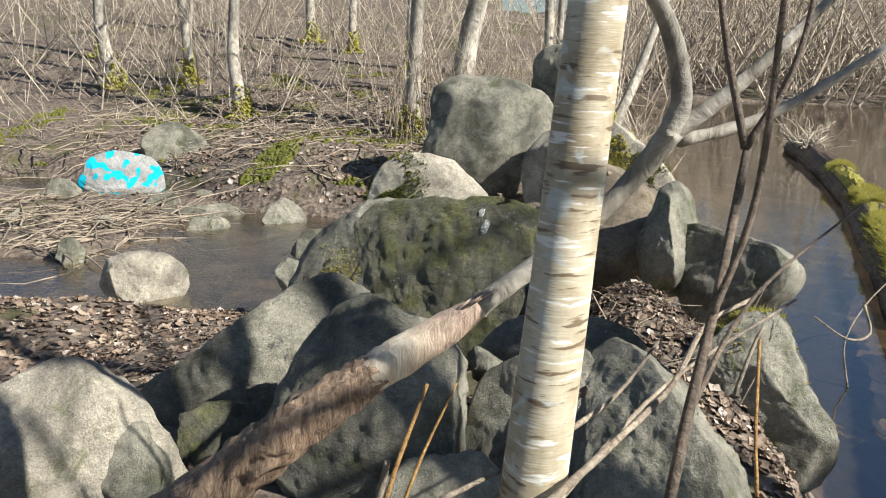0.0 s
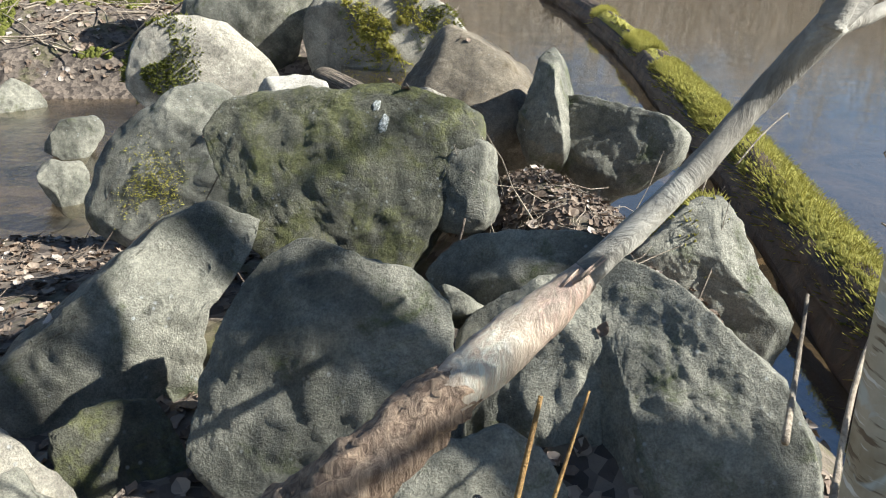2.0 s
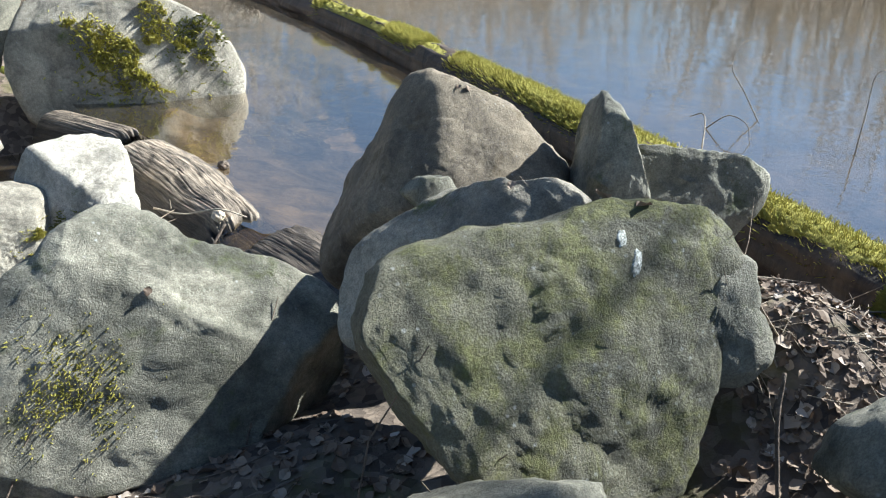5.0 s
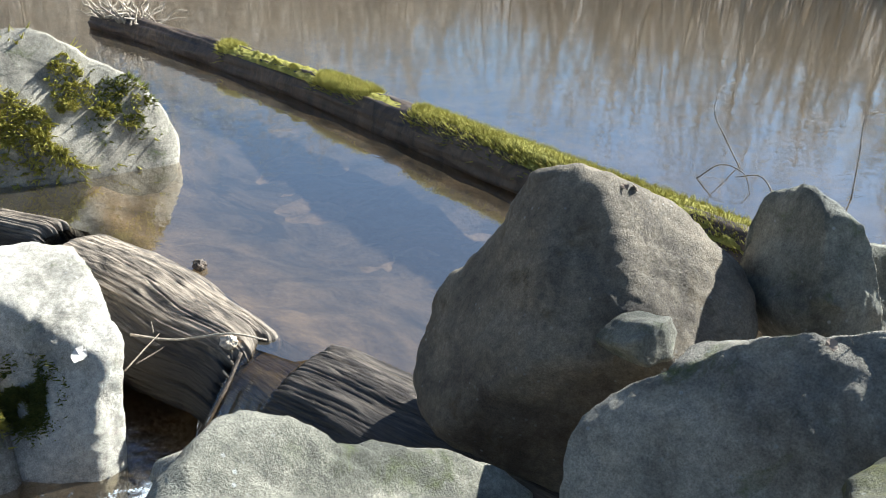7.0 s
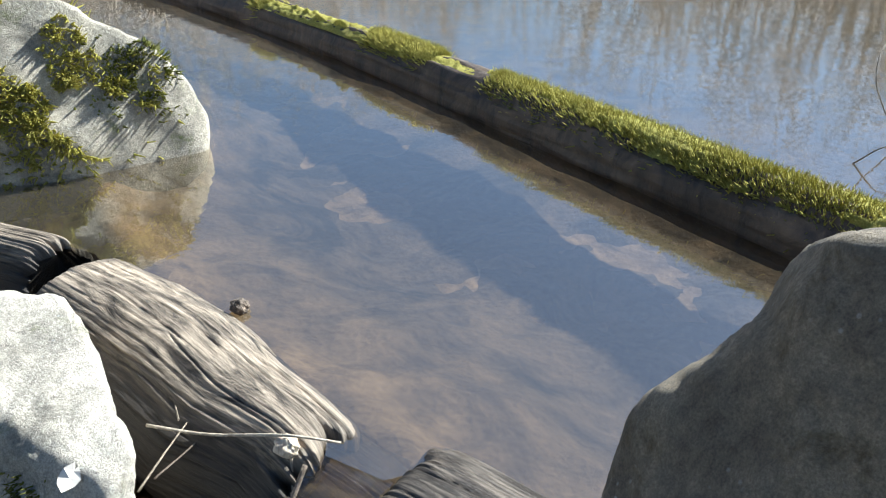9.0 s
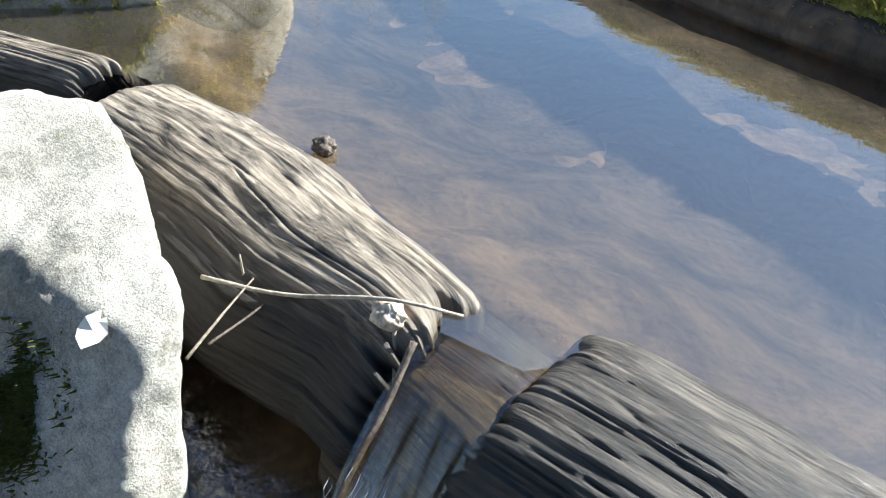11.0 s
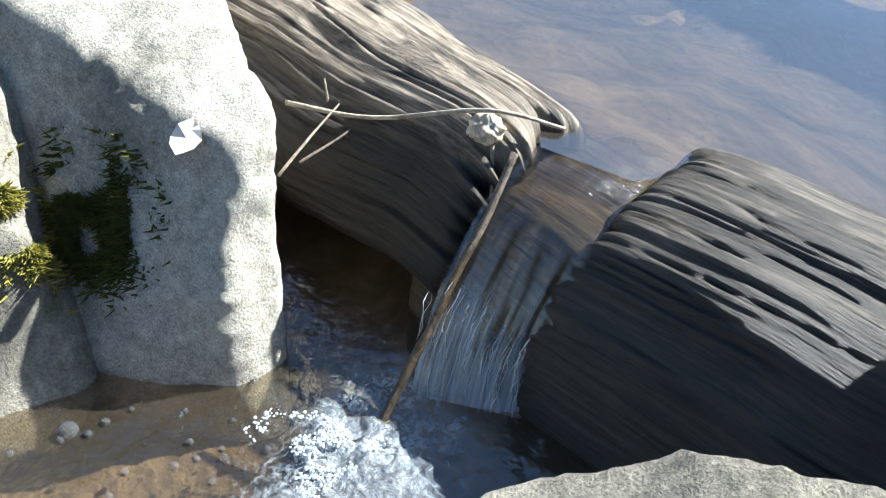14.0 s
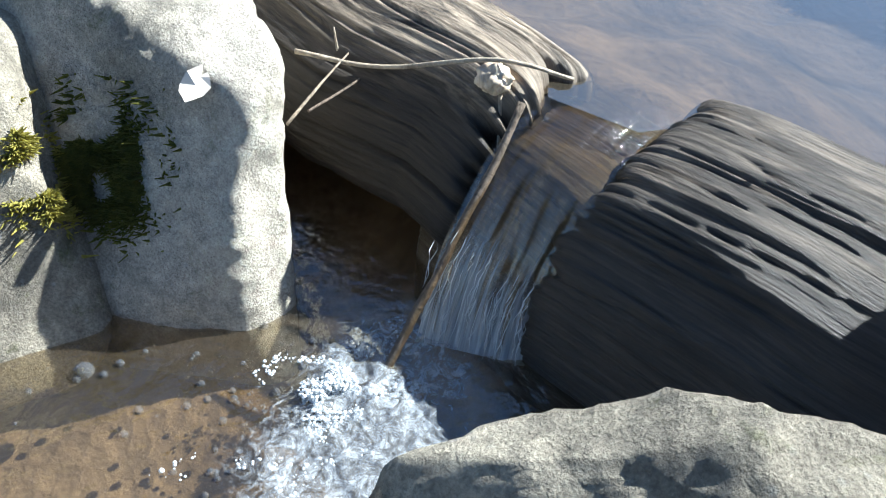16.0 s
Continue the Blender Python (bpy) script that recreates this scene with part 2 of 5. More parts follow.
M_POND = water_material("brown_pond_water", (0.20, 0.17, 0.12), 0.82, 4.0, 0.16, 0.28)
M_STREAM = water_material("shallow_stream_water", (0.11, 0.085, 0.055), 0.78, 16.0, 0.5, 0.15)
def froth_material(name, under, stretch=None, most=0.9):
    """White aerated water that breaks up into the clear water under it through ragged holes; thicker where the mesh says so."""
    m, t, b = material(name, 0.3)
    b.inputs["Base Color"].default_value = (0.52, 0.56, 0.60, 1)
    v = coords(t)
    if stretch:
        mp = t.nodes.new("ShaderNodeMapping")
        mp.inputs["Scale"].default_value = stretch
        t.links.new(t.nodes.new("ShaderNodeTexCoord").outputs["UV"], mp.inputs["Vector"])
        pattern = noise_tex(t, mp.outputs[0], 1.0, 6, 0.65, 0.3)
    else:
        pattern = noise_tex(t, v, 30, 9, 0.78, 1.6)
    mx = t.nodes.new("ShaderNodeMixShader")
    thick = t.nodes.new("ShaderNodeAttribute")
    thick.attribute_name = "thick"
    k = math_node(t, 'ADD', math_node(t, 'MULTIPLY', math_node(t, 'SUBTRACT', pattern, 0.5), 2.4), thick.outputs["Fac"])
    t.links.new(ramp(t, k, [(0.25, (0, 0, 0)), (0.95, (most, most, most))]), mx.inputs[0])
    if under:
        clear = t.nodes.new("ShaderNodeMixShader")
        clear.inputs[0].default_value = 0.16
        see = t.nodes.new("ShaderNodeBsdfTransparent")
        see.inputs["Color"].default_value = (0.90, 0.84, 0.70, 1)
        gl = node(t, "ShaderNodeBsdfGlossy", Roughness=0.06)
        bp = node(t, "ShaderNodeBump", Strength=0.6, Distance=0.01)
        t.links.new(pattern, bp.inputs["Height"])
        t.links.new(bp.outputs[0], gl.inputs["Normal"])
        t.links.new(see.outputs[0], clear.inputs[1])
        t.links.new(gl.outputs[0], clear.inputs[2])
        t.links.new(clear.outputs[0], mx.inputs[1])
    else:
        t.links.new(t.nodes.new("ShaderNodeBsdfTransparent").outputs[0], mx.inputs[1])
    t.links.new(b.outputs[0], mx.inputs[2])
    t.links.new(mx.outputs[0], t.nodes["Material Output"].inputs[0])
    bump(t, noise_tex(t, v, 120, 5, 0.7), 0.8, 0.006, b)
    return m


M_FALL = froth_material("falling_water", True, (15, 1.1, 1), 0.85)
M_FROTH = froth_material("aerated_foam", False, None, 0.72)
m_st = bpy.data.materials.new("aerated_water")
m_st.use_nodes = True
tst = m_st.node_tree
st_mix = tst.nodes.new("ShaderNodeMixShader")
st_mix.inputs[0].default_value = 0.7
st_tr = tst.nodes.new("ShaderNodeBsdfTransparent")
tst.nodes["Principled BSDF"].inputs["Base Color"].default_value = (0.80, 0.84, 0.87, 1)
tst.nodes["Principled BSDF"].inputs["Roughness"].default_value = 0.15
tst.links.new(st_tr.outputs[0], st_mix.inputs[1])
tst.links.new(tst.nodes["Principled BSDF"].outputs[0], st_mix.inputs[2])
tst.links.new(st_mix.outputs[0], tst.nodes["Material Output"].inputs[0])
M_STREAK = m_st
m_leaf, tl, bl = material("dead_leaf", 0.8)
ri = tl.nodes.new("ShaderNodeNewGeometry")
tl.links.new(ramp(tl, ri.outputs["Random Per Island"], [(0.0, (0.09, 0.06, 0.04)), (0.5, (0.22, 0.155, 0.105)), (0.85, (0.36, 0.28, 0.205)), (1.0, (0.52, 0.45, 0.38))]), bl.inputs["Base Color"])
M_LEAF = m_leaf
m_pale, tp, bp_ = material("pale_dry_leaf", 0.7)
bp_.inputs["Base Color"].default_value = (0.66, 0.60, 0.52, 1)
M_PALE = m_pale
m_lich, tq, bq = material("white_lichen", 0.9)
tq.links.new(ramp(tq, noise_tex(tq, coords(tq), 120, 4), [(0.4, (0.16, 0.17, 0.14)), (0.6, (0.62, 0.62, 0.58))]), bq.inputs["Base Color"])
M_LICHEN = m_lich


# ---- mesh helpers ----
def mesh_object(name, verts, faces, mat, parent=None, label="", smooth=True):
    me = bpy.data.meshes.new(name)
    me.from_pydata([tuple(v) for v in verts], [], faces)
    if smooth:
        me.polygons.foreach_set("use_smooth", [True] * len(me.polygons))
    me.materials.append(mat)
    ob = new(name, me)
    if parent:
        ob.parent = parent
    if label:
        tagged(ob, label)
    return ob


def empty(name, loc=(0, 0, 0)):
    ob = new(name)
    ob.location = loc
    return ob


def tube(points, radii, sides=6, cap=True, rough=0.0, rng=None):
    """Vertices and faces of a tapered tube along points."""
    pts = [Vector(p) for p in points]
    verts, faces = [], []
    up = Vector((0.31, 0.17, 0.94))
    for i, (p, r) in enumerate(zip(pts, radii)):
        d = (pts[min(i + 1, len(pts) - 1)] - pts[max(i - 1, 0)]).normalized()
        a = d.cross(up)
        if a.length < 0.05:
            a = d.cross(Vector((1, 0, 0)))
        a.normalize()
        b = d.cross(a)
        for k in range(sides):
            w = 2 * math.pi * k / sides
            q = r * (1 + (rng.uniform(-rough, rough) if rng else 0))
            verts.append(p + (a * math.cos(w) + b * math.sin(w)) * q)
    n = len(pts)
    for i in range(n - 1):
        for k in range(sides):
            k2 = (k + 1) % sides
            faces.append((i * sides + k, i * sides + k2, (i + 1) * sides + k2, (i + 1) * sides + k))
    if cap:
        faces.append(tuple(range(sides - 1, -1, -1)))
        faces.append(tuple((n - 1) * sides + k for k in range(sides)))
    return verts, faces


def join(pieces):
    verts, faces = [], []
    for v, f in pieces:
        o = len(verts)
        verts.extend(v)
        faces.extend(tuple(i + o for i in q) for q in f)
    return verts, faces


def bent(a, b, n, wobble, rng):
    a, b = Vector(a), Vector(b)
    s = (b - a).length * wobble
    out = []
    for i in range(n + 1):
        k = i / n
        p = a.lerp(b, k)
        if 0 < i < n:
            p += Vector((rng.uniform(-s, s), rng.uniform(-s, s), rng.uniform(-s, s)))
        out.append(p)
    return out


def smooth_line(points, per=4):
    """Catmull-Rom through points."""
    p = [Vector(q) for q in points]
    p = [p[0] * 2 - p[1], *p, p[-1] * 2 - p[-2]]
    out = []
    for i in range(1, len(p) - 2):
        for k in range(per):
            t = k / per
            out.append(0.5 * (2 * p[i] + (p[i + 1] - p[i - 1]) * t + (2 * p[i - 1] - 5 * p[i] + 4 * p[i + 1] - p[i + 2]) * t * t + (3 * p[i] - p[i - 1] - 3 * p[i + 1] + p[i + 2]) * t ** 3))
    out.append(p[-2])
    return out


def lerp_list(vals, n):
    return list(np.interp(np.linspace(0, 1, n), np.linspace(0, 1, len(vals)), vals))


# ---- ground and water ----
def step(a, b, x):
    k = np.clip((x - a) / (b - a), 0, 1)
    return k * k * (3 - 2 * k)


def pond_edge(y):
    return np.interp(y, [-4.0, -1.4, 0, 1, 2, 3, 3.4, 5.9, 6.6, 7.5, 9, 14, 22, 27, 31], [40, 2.3, 2.1, 2.1, 1.95, 1.35, 0.85, 0.85, 1.0, 1.9, 2.0, 1.4, 0.5, -4, -60])


def height(x, y):
    near = np.interp(y, [-20, -2, 0, 1, 2, 2.8, 3.5, 4.0], [0.6, 0.35, 0.36, 0.28, 0.1, -0.12, -0.5, -0.6])
    near = near - 0.30 * step(-0.4, -2.0, x) * step(3.2, 0.5, y) * 1.0 - 0.2 * step(-2, -6, x) * step(0.5, 2.5, y)
    far = np.interp(y, [5.5, 7.0, 7.6, 8.6, 11.5, 16, 30, 60, 140], [-0.62, -0.58, -0.1, 0.15, 0.36, 1.3, 4.6, 11.0, 30])
    left = step(-3.2, -6.5, x) * 1.3
    far = np.where(y < 9 + left, np.interp(y - left, [5.5, 7.0, 7.6, 8.6, 11.5], [-0.62, -0.58, -0.1, 0.15, 0.36]), far)
    h = np.where(y < 5.0, near, far)
    h = h + 0.25 * np.exp(-(((x + 2.9) / 1.1) ** 2 + ((y - 8.5) / 0.7) ** 2)) + 0.38 * np.exp(-(((x - 1.3) / 0.4) ** 2 + ((y - 1.75) / 0.45) ** 2)) + 0.36 * np.exp(-(((x - 1.45) / 0.45) ** 2 + ((y - 1.15) / 0.5) ** 2)) + 0.25 * np.exp(-(((x - 1.3) / 0.5) ** 2 + ((y - 0.2) / 0.7) ** 2))
    bar = step(-3.1, -4.2, x) * step(3.6, 4.6, y) * step(9.0, 7.5, y)
    h = np.maximum(h, -0.47 + 0.10 * bar - 0.6 * (1 - bar))
    shore = step(-0.35, 0.15, x - pond_edge(y))
    bed = -0.055 - 0.13 * step(0.05, 0.45, x - pond_edge(y)) - 0.24 * step(0.4, 1.5, x - pond_edge(y)) + 0.16 * step(2.4, 3.6, x - pond_edge(y)) + 0.05 * np.exp(-(((x - 1.05) / 0.22) ** 2 + ((y - 3.98) / 0.2) ** 2))
    h = h * (1 - shore) + bed * shore
    beyond = np.interp(y, [27, 29, 40, 140], [-1, 0.3, 2.5, 24])
    h = np.where((y > 27) & (x > 0), np.maximum(h, beyond), h)
    side = np.interp(x, [34, 37, 60, 160], [-1, 0.4, 3.5, 24])
    h = np.where(x > 34, np.maximum(h, side), h)
    return h


def build_ground():
    xs = np.concatenate([np.linspace(-160, -14, 22)[:-1], np.linspace(-14, -4, 60)[:-1], np.linspace(-4, 4, 130)[:-1], np.linspace(4, 14, 24)[:-1], np.linspace(14, 160, 40)])
    ys = np.concatenate([np.linspace(-120, -4, 20)[:-1], np.linspace(-4, 9, 200)[:-1], np.linspace(9, 20, 60)[:-1], np.linspace(20, 160, 50)])
    gx, gy = np.meshgrid(xs, ys)
    z = height(gx, gy)
    verts = []
    for x, y, h in zip(gx.ravel(), gy.ravel(), z.ravel()):
        p = Vector((x, y, 0))
        h += 0.05 * noise.fractal(p * 1.3, 1.0, 2.0, 4) + 0.018 * noise.fractal(p * 7, 1.0, 2.0, 2)
        if h > 0.8:
            h += 0.15 * noise.noise(p * 0.4)
        verts.append((x, y, h))
    nx = len(xs)
    faces = [(j * nx + i, j * nx + i + 1, (j + 1) * nx + i + 1, (j + 1) * nx + i) for j in range(len(ys) - 1) for i in range(nx - 1)]
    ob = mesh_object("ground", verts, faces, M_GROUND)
    tagged(ob, "brown leaf-littered muddy bank with moss patches", "ground", kind="structure")


build_ground()


def water_sheet(name, outline, z, mat, label):
    bm = bmesh.new()
    f = bm.faces.new([bm.verts.new((x, y, z)) for x, y in outline])
    bmesh.ops.triangulate(bm, faces=[f])
    bm.normal_update()
    for g in bm.faces:
        if g.normal.z < 0:
            g.normal_flip()
    me = bpy.data.meshes.new(name)
    bm.to_mesh(me)
    bm.free()
    me.materials.append(mat)
    return tagged(new(name, me), label, "water", kind="structure")


WEIR_LINE = [(1.13, 2.4), (1.0, 3.34), (0.93, 3.80), (0.80, 3.86), (0.74, 4.06), (0.80, 4.13), (0.83, 4.95), (0.76, 5.6), (0.78, 5.8), (0.5, 6.6), (0.5, 8.0), (-1, 14), (-20, 40)]
water_sheet("water_pond", [(200, 40), (200, -60), (1.6, -60), (1.6, 2.0)] + WEIR_LINE, 0.0, M_POND, "calm brown pond water reflecting sky and trees")
water_sheet("water_stream", [(-60, 1), (0.8, 1.5), (0.95, 3.4), (0.9, 4.0), (0.95, 5.7), (1.2, 8.0), (-1.0, 12), (-60, 12)], -0.42, M_STREAM, "shallow brown stream water below the weir")


# ---- boulders ----
def boulder_mesh(name, rot, radii, front, back, seed, mat, level=5, cuts=14, rough=1.0, facets=()):
    bm = bmesh.new()
    bmesh.ops.create_icosphere(bm, subdivisions=level, radius=1.0)
    bm.verts.ensure_lookup_table()
    d = np.array([v.co[:] for v in bm.verts])
    rng = np.random.default_rng(seed)
    ang = np.arctan2(d[:, 1], d[:, 0]) % (2 * math.pi)
    rr = np.array(radii)
    grid = np.linspace(0, 2 * math.pi, len(rr) + 1)
    rad = np.interp(ang, grid, np.append(rr, rr[0]))
    rho = np.hypot(d[:, 0], d[:, 1]) ** 0.72
    p = np.stack([rad * rho * np.cos(ang), rad * rho * np.sin(ang), np.where(d[:, 2] > 0, front * 1.25, back * 1.1) * np.sign(d[:, 2]) * np.abs(d[:, 2]) ** 0.8], -1)
    size = rr.mean()
    ring = np.abs(d[:, 2]) < 0.06
    for k in range(cuts):
        n = rng.normal(size=3) * (0.42, 0.42, 1.0)
        n[2] = (1 if k % 3 else -1) * (0.4 + abs(n[2]))
        n /= np.linalg.norm(n)
        s = p @ n
        low = (0.55, 0.8) if k in (1, 2, 4, 5) else (0.82, 0.95)
        off = max(np.quantile(s, rng.uniform(*low)), s[ring].max() * 0.94)
        over = np.maximum(s - off, 0)
        p -= np.outer(over * 0.97, n)
    if facets:
        # split faces: (distance from the middle, outward normal), in the world's axes
        e3 = np.array(Euler([radians(k) for k in rot]).to_matrix())
        w = p @ e3.T
        over = np.zeros(len(w))
        for h, n in facets:
            n = np.array(n) / np.linalg.norm(n)
            over += np.maximum(w @ n / h, 0) ** 26
        p = p * ((1 + over) ** (-1 / 26))[:, None]
    out = []
    o = Vector((seed * 3.7, seed * 1.3, 0))
    for q, dd in zip(p, d):
        v = Vector(q)
        a = noise.fractal(v * (1.6 / size) + o, 0.9, 2.1, 3) * 0.035 * size
        ridge = abs(noise.noise(v * (2.6 / size) + o)) * 0.045 * size
        c = noise.fractal(v * 16 + o, 0.7, 2.0, 4) * 0.008 * rough
        out.append(v + Vector(dd) * (a + ridge - 0.03 * size + c))
    e = Euler([radians(k) for k in rot]).to_matrix()
    for v, q in zip(bm.verts, out):
        v.co = e @ q
    me = bpy.data.meshes.new(name)
    bm.to_mesh(me)
    bm.free()
    me.polygons.foreach_set("use_smooth", [True] * len(me.polygons))
    me.materials.append(STONE[mat])
    return me


LABELS, ROCKS = {}, {}


def boulder(key, loc, rot, radii, front, back, seed, mat, level=5, faces=()):
    size = sum(radii) / len(radii)
    me = boulder_mesh("boulder", rot, radii, front, back, seed, mat, 6 if size > 0.27 and loc[1] < 6 else (5 if size > 0.13 else 4), 0 if faces else 14, 1.2 if mat == 'dark' else 1.0, [((Vector(q) - Vector(loc)).dot(Vector(n).normalized()), n) for q, n in faces])
    ob = new("boulder" if size > 0.24 else "stone", me)
    ob.location = loc
    ROCKS[key] = ob
    label = LABELS.get(key, "gray weathered boulder on the stream bank" if size > 0.24 else "rounded gray stone at the water's edge")
    return tagged(ob, label, "boulder" if size > 0.24 else "stone", "boulders on the bank" if size > 0.24 else "stones in the stream")


LABELS.update(
    mossy_dark="large dark boulder coated with green moss and lichen",
    companion="small pale rock wedged beside the large dark boulder",
    slab_left="long smooth gray boulder sloping down to the litter",
    front_mid="blocky gray boulder beside the fallen broken branch",
    back_slab="flat gray slab boulder with an undercut edge",
    right_a="gray boulder with a coarse pitted shaded face",
    right_b="broad gray boulder under the birch tree",
    pad_rock="pale gray boulder with a cushion of yellow moss",
    spike_fin="upright pointed gray stone leaning on a boulder",
    spike="gray boulder with a pointed spike beside the mossy log",
    grey_wedge="large wedge-shaped gray boulder at the pond's edge",
    crest="rough pale boulder behind the large dark boulder",
    left_mid="broad gray boulder with yellow moss low on its side",
    white="tall pale sunlit boulder with moss standing in the stream",
    white_b="pale gray boulder standing in the stream",
    moss_far="pale boulder with thick green moss at the pond's edge",
    tall_cracked="tall cracked gray boulder on the far bank",
    moss_left="rounded pale boulder with dark moss on one side",
    painted="gray rock sprayed with bright cyan paint",
    fore_left="smooth pale boulder half buried in leaf litter",
)
boulder('mossy_dark', (0.520, 1.280, 0.732), (62.8, 0.2, -18.9), (0.43, 0.54, 0.60, 0.49, 0.44, 0.38, 0.39, 0.45, 0.53, 0.56, 0.45, 0.39, 0.38, 0.36, 0.37, 0.40, 0.44, 0.43, 0.40, 0.39), 0.36, 0.42, 3, 'dark')
boulder('companion', (0.940, 1.175, 0.815), (65.6, -5.5, -29.9), (0.11, 0.12, 0.13, 0.17, 0.16, 0.13, 0.11, 0.08, 0.07, 0.07, 0.08, 0.10, 0.16, 0.19, 0.20, 0.20, 0.21, 0.20, 0.17, 0.13), 0.20, 0.25, 5, 'gray')
boulder('slab_left', (-0.180, 0.730, 0.439), (64.1, 5.6, 22.2), (0.27, 0.31, 0.60, 0.52, 0.31, 0.24, 0.20, 0.19, 0.19, 0.22, 0.29, 0.47, 0.52, 0.51, 0.50, 0.50, 0.54, 0.43, 0.31, 0.27), 0.38, 0.50, 7, 'gray')
boulder('front_mid', (0.523, 0.208, 0.662), (51.0, 1.0, -12.3), (0.31, 0.30, 0.33, 0.32, 0.29, 0.30, 0.35, 0.35, 0.33, 0.31, 0.31, 0.35, 0.41, 0.41, 0.38, 0.37, 0.35, 0.35, 0.39, 0.35), 0.25, 0.35, 11, 'gray')
boulder('back_slab', (1.070, 0.561, 0.710), (60.6, -4.5, -23.3), (0.21, 0.32, 0.27, 0.21, 0.17, 0.16, 0.16, 0.18, 0.22, 0.27, 0.32, 0.25, 0.22, 0.22, 0.19, 0.15, 0.13, 0.12, 0.13, 0.15), 0.25, 0.30, 13, 'gray')
boulder('right_a', (1.050, 0.215, 0.592), (52.9, -5.9, -26.3), (0.22, 0.25, 0.26, 0.30, 0.31, 0.28, 0.25, 0.25, 0.26, 0.26, 0.23, 0.25, 0.29, 0.33, 0.37, 0.33, 0.28, 0.25, 0.25, 0.23), 0.30, 0.35, 17, 'gray')
boulder('right_b', (1.359, 0.032, 0.650), (54.5, -10.6, -36.2), (0.25, 0.22, 0.20, 0.19, 0.20, 0.24, 0.33, 0.43, 0.37, 0.28, 0.24, 0.25, 0.28, 0.31, 0.37, 0.39, 0.40, 0.40, 0.37, 0.30), 0.25, 0.40, 19, 'gray')
boulder('pad_rock', (1.77, 0.85, 0.59), (68.0, -7.0, -10.4), (0.17, 0.17, 0.18, 0.21, 0.25, 0.26, 0.24, 0.22, 0.22, 0.25, 0.28, 0.30, 0.35, 0.37, 0.41, 0.42, 0.42, 0.40, 0.33, 0.22), 0.30, 0.35, 23, 'gray')
boulder('spike', (1.749, 1.915, 0.636), (70.5, -7.9, -34.5), (0.33, 0.38, 0.34, 0.28, 0.26, 0.26, 0.29, 0.36, 0.35, 0.34, 0.27, 0.23, 0.22, 0.24, 0.30, 0.22, 0.19, 0.20, 0.22, 0.25), 0.28, 0.34, 29, 'gray')
boulder('spike_fin', (1.477, 2.052, 0.80), (73.9, -5.5, -29.9), (0.11, 0.11, 0.12, 0.14, 0.20, 0.33, 0.17, 0.13, 0.11, 0.10, 0.11, 0.13, 0.16, 0.18, 0.22, 0.29, 0.28, 0.22, 0.15, 0.12), 0.14, 0.40, 30, 'gray')
boulder('grey_wedge', (1.133, 2.696, 0.545), (61.7, -6.7, -56.3), (0.56, 0.58, 0.52, 0.51, 0.50, 0.53, 0.53, 0.44, 0.45, 0.53, 0.59, 0.64, 0.63, 0.57, 0.57, 0.62, 0.49, 0.43, 0.43, 0.52), 0.62, 0.45, 31, 'brown',
        faces=[((1.06, 2.92, 0.985), (-0.78, 0.42, 0.42)), ((0.94, 2.35, 0.83), (-0.757, -0.166, 0.63)), ((0.80, 2.42, 0.66), (-0.80, -0.50, -0.25)), ((1.05, 2.45, 0.90), (-0.1, -0.65, 0.75))])
boulder('crest', (0.684, 1.876, 0.696), (54.9, -11.8, -69.2), (0.40, 0.41, 0.42, 0.39, 0.31, 0.29, 0.30, 0.34, 0.32, 0.42, 0.49, 0.52, 0.54, 0.41, 0.36, 0.34, 0.32, 0.32, 0.34, 0.42), 0.30, 0.35, 37, 'light')
boulder('left_mid', (-0.106, 2.589, 0.394), (66.9, 8.4, -3.1), (0.66, 0.49, 0.38, 0.32, 0.32, 0.37, 0.45, 0.46, 0.47, 0.54, 0.62, 0.69, 0.76, 0.63, 0.54, 0.51, 0.51, 0.57, 0.71, 0.77), 0.32, 0.06, 41, 'gray')
boulder('white', (0.06, 4.68, -0.14), (51.9, 12.6, -15.7), (0.60, 0.60, 0.62, 0.62, 0.66, 0.68, 0.68, 0.62, 0.55, 0.50, 0.48, 0.48, 0.50, 0.55, 0.65, 0.75, 0.80, 0.80, 0.70, 0.62), 0.70, 0.6, 47, 'white',
        faces=[((-0.007, 4.543, -0.032), (-0.74, -0.46, 0.48)), ((0.046, 4.237, -0.244), (-0.66, -0.70, 0.12)), ((0.10, 4.25, -0.15), (0.10, -0.96, 0.20)), ((0.235, 4.30, -0.25), (0.95, -0.20, -0.16)), ((0.395, 4.55, 0.0), (0.98, -0.08, 0.04)),
               ((0.12, 4.412, 0.095), (-0.04, -0.32, 0.95)), ((0.0, 5.45, 0.30), (-0.1, 0.85, 0.5)), ((0.0, 5.0, 0.31), (0.0, -0.1, 1.0))])
boulder('white_b', (-0.38, 4.72, -0.20), (55.3, 20.6, -11.4), (0.35, 0.35, 0.36, 0.40, 0.45, 0.45, 0.45, 0.42, 0.40, 0.40, 0.38, 0.38, 0.40, 0.42, 0.45, 0.46, 0.46, 0.48, 0.42, 0.36), 0.5, 0.40, 53, 'light',
        faces=[((-0.234, 4.49, -0.243), (-0.16, -0.86, 0.48)), ((-0.17, 4.58, -0.10), (0.80, -0.50, 0.25)), ((-0.20, 4.66, 0.06), (0.05, -0.35, 0.93)), ((-0.70, 4.7, -0.2), (-0.9, -0.3, 0.3))])
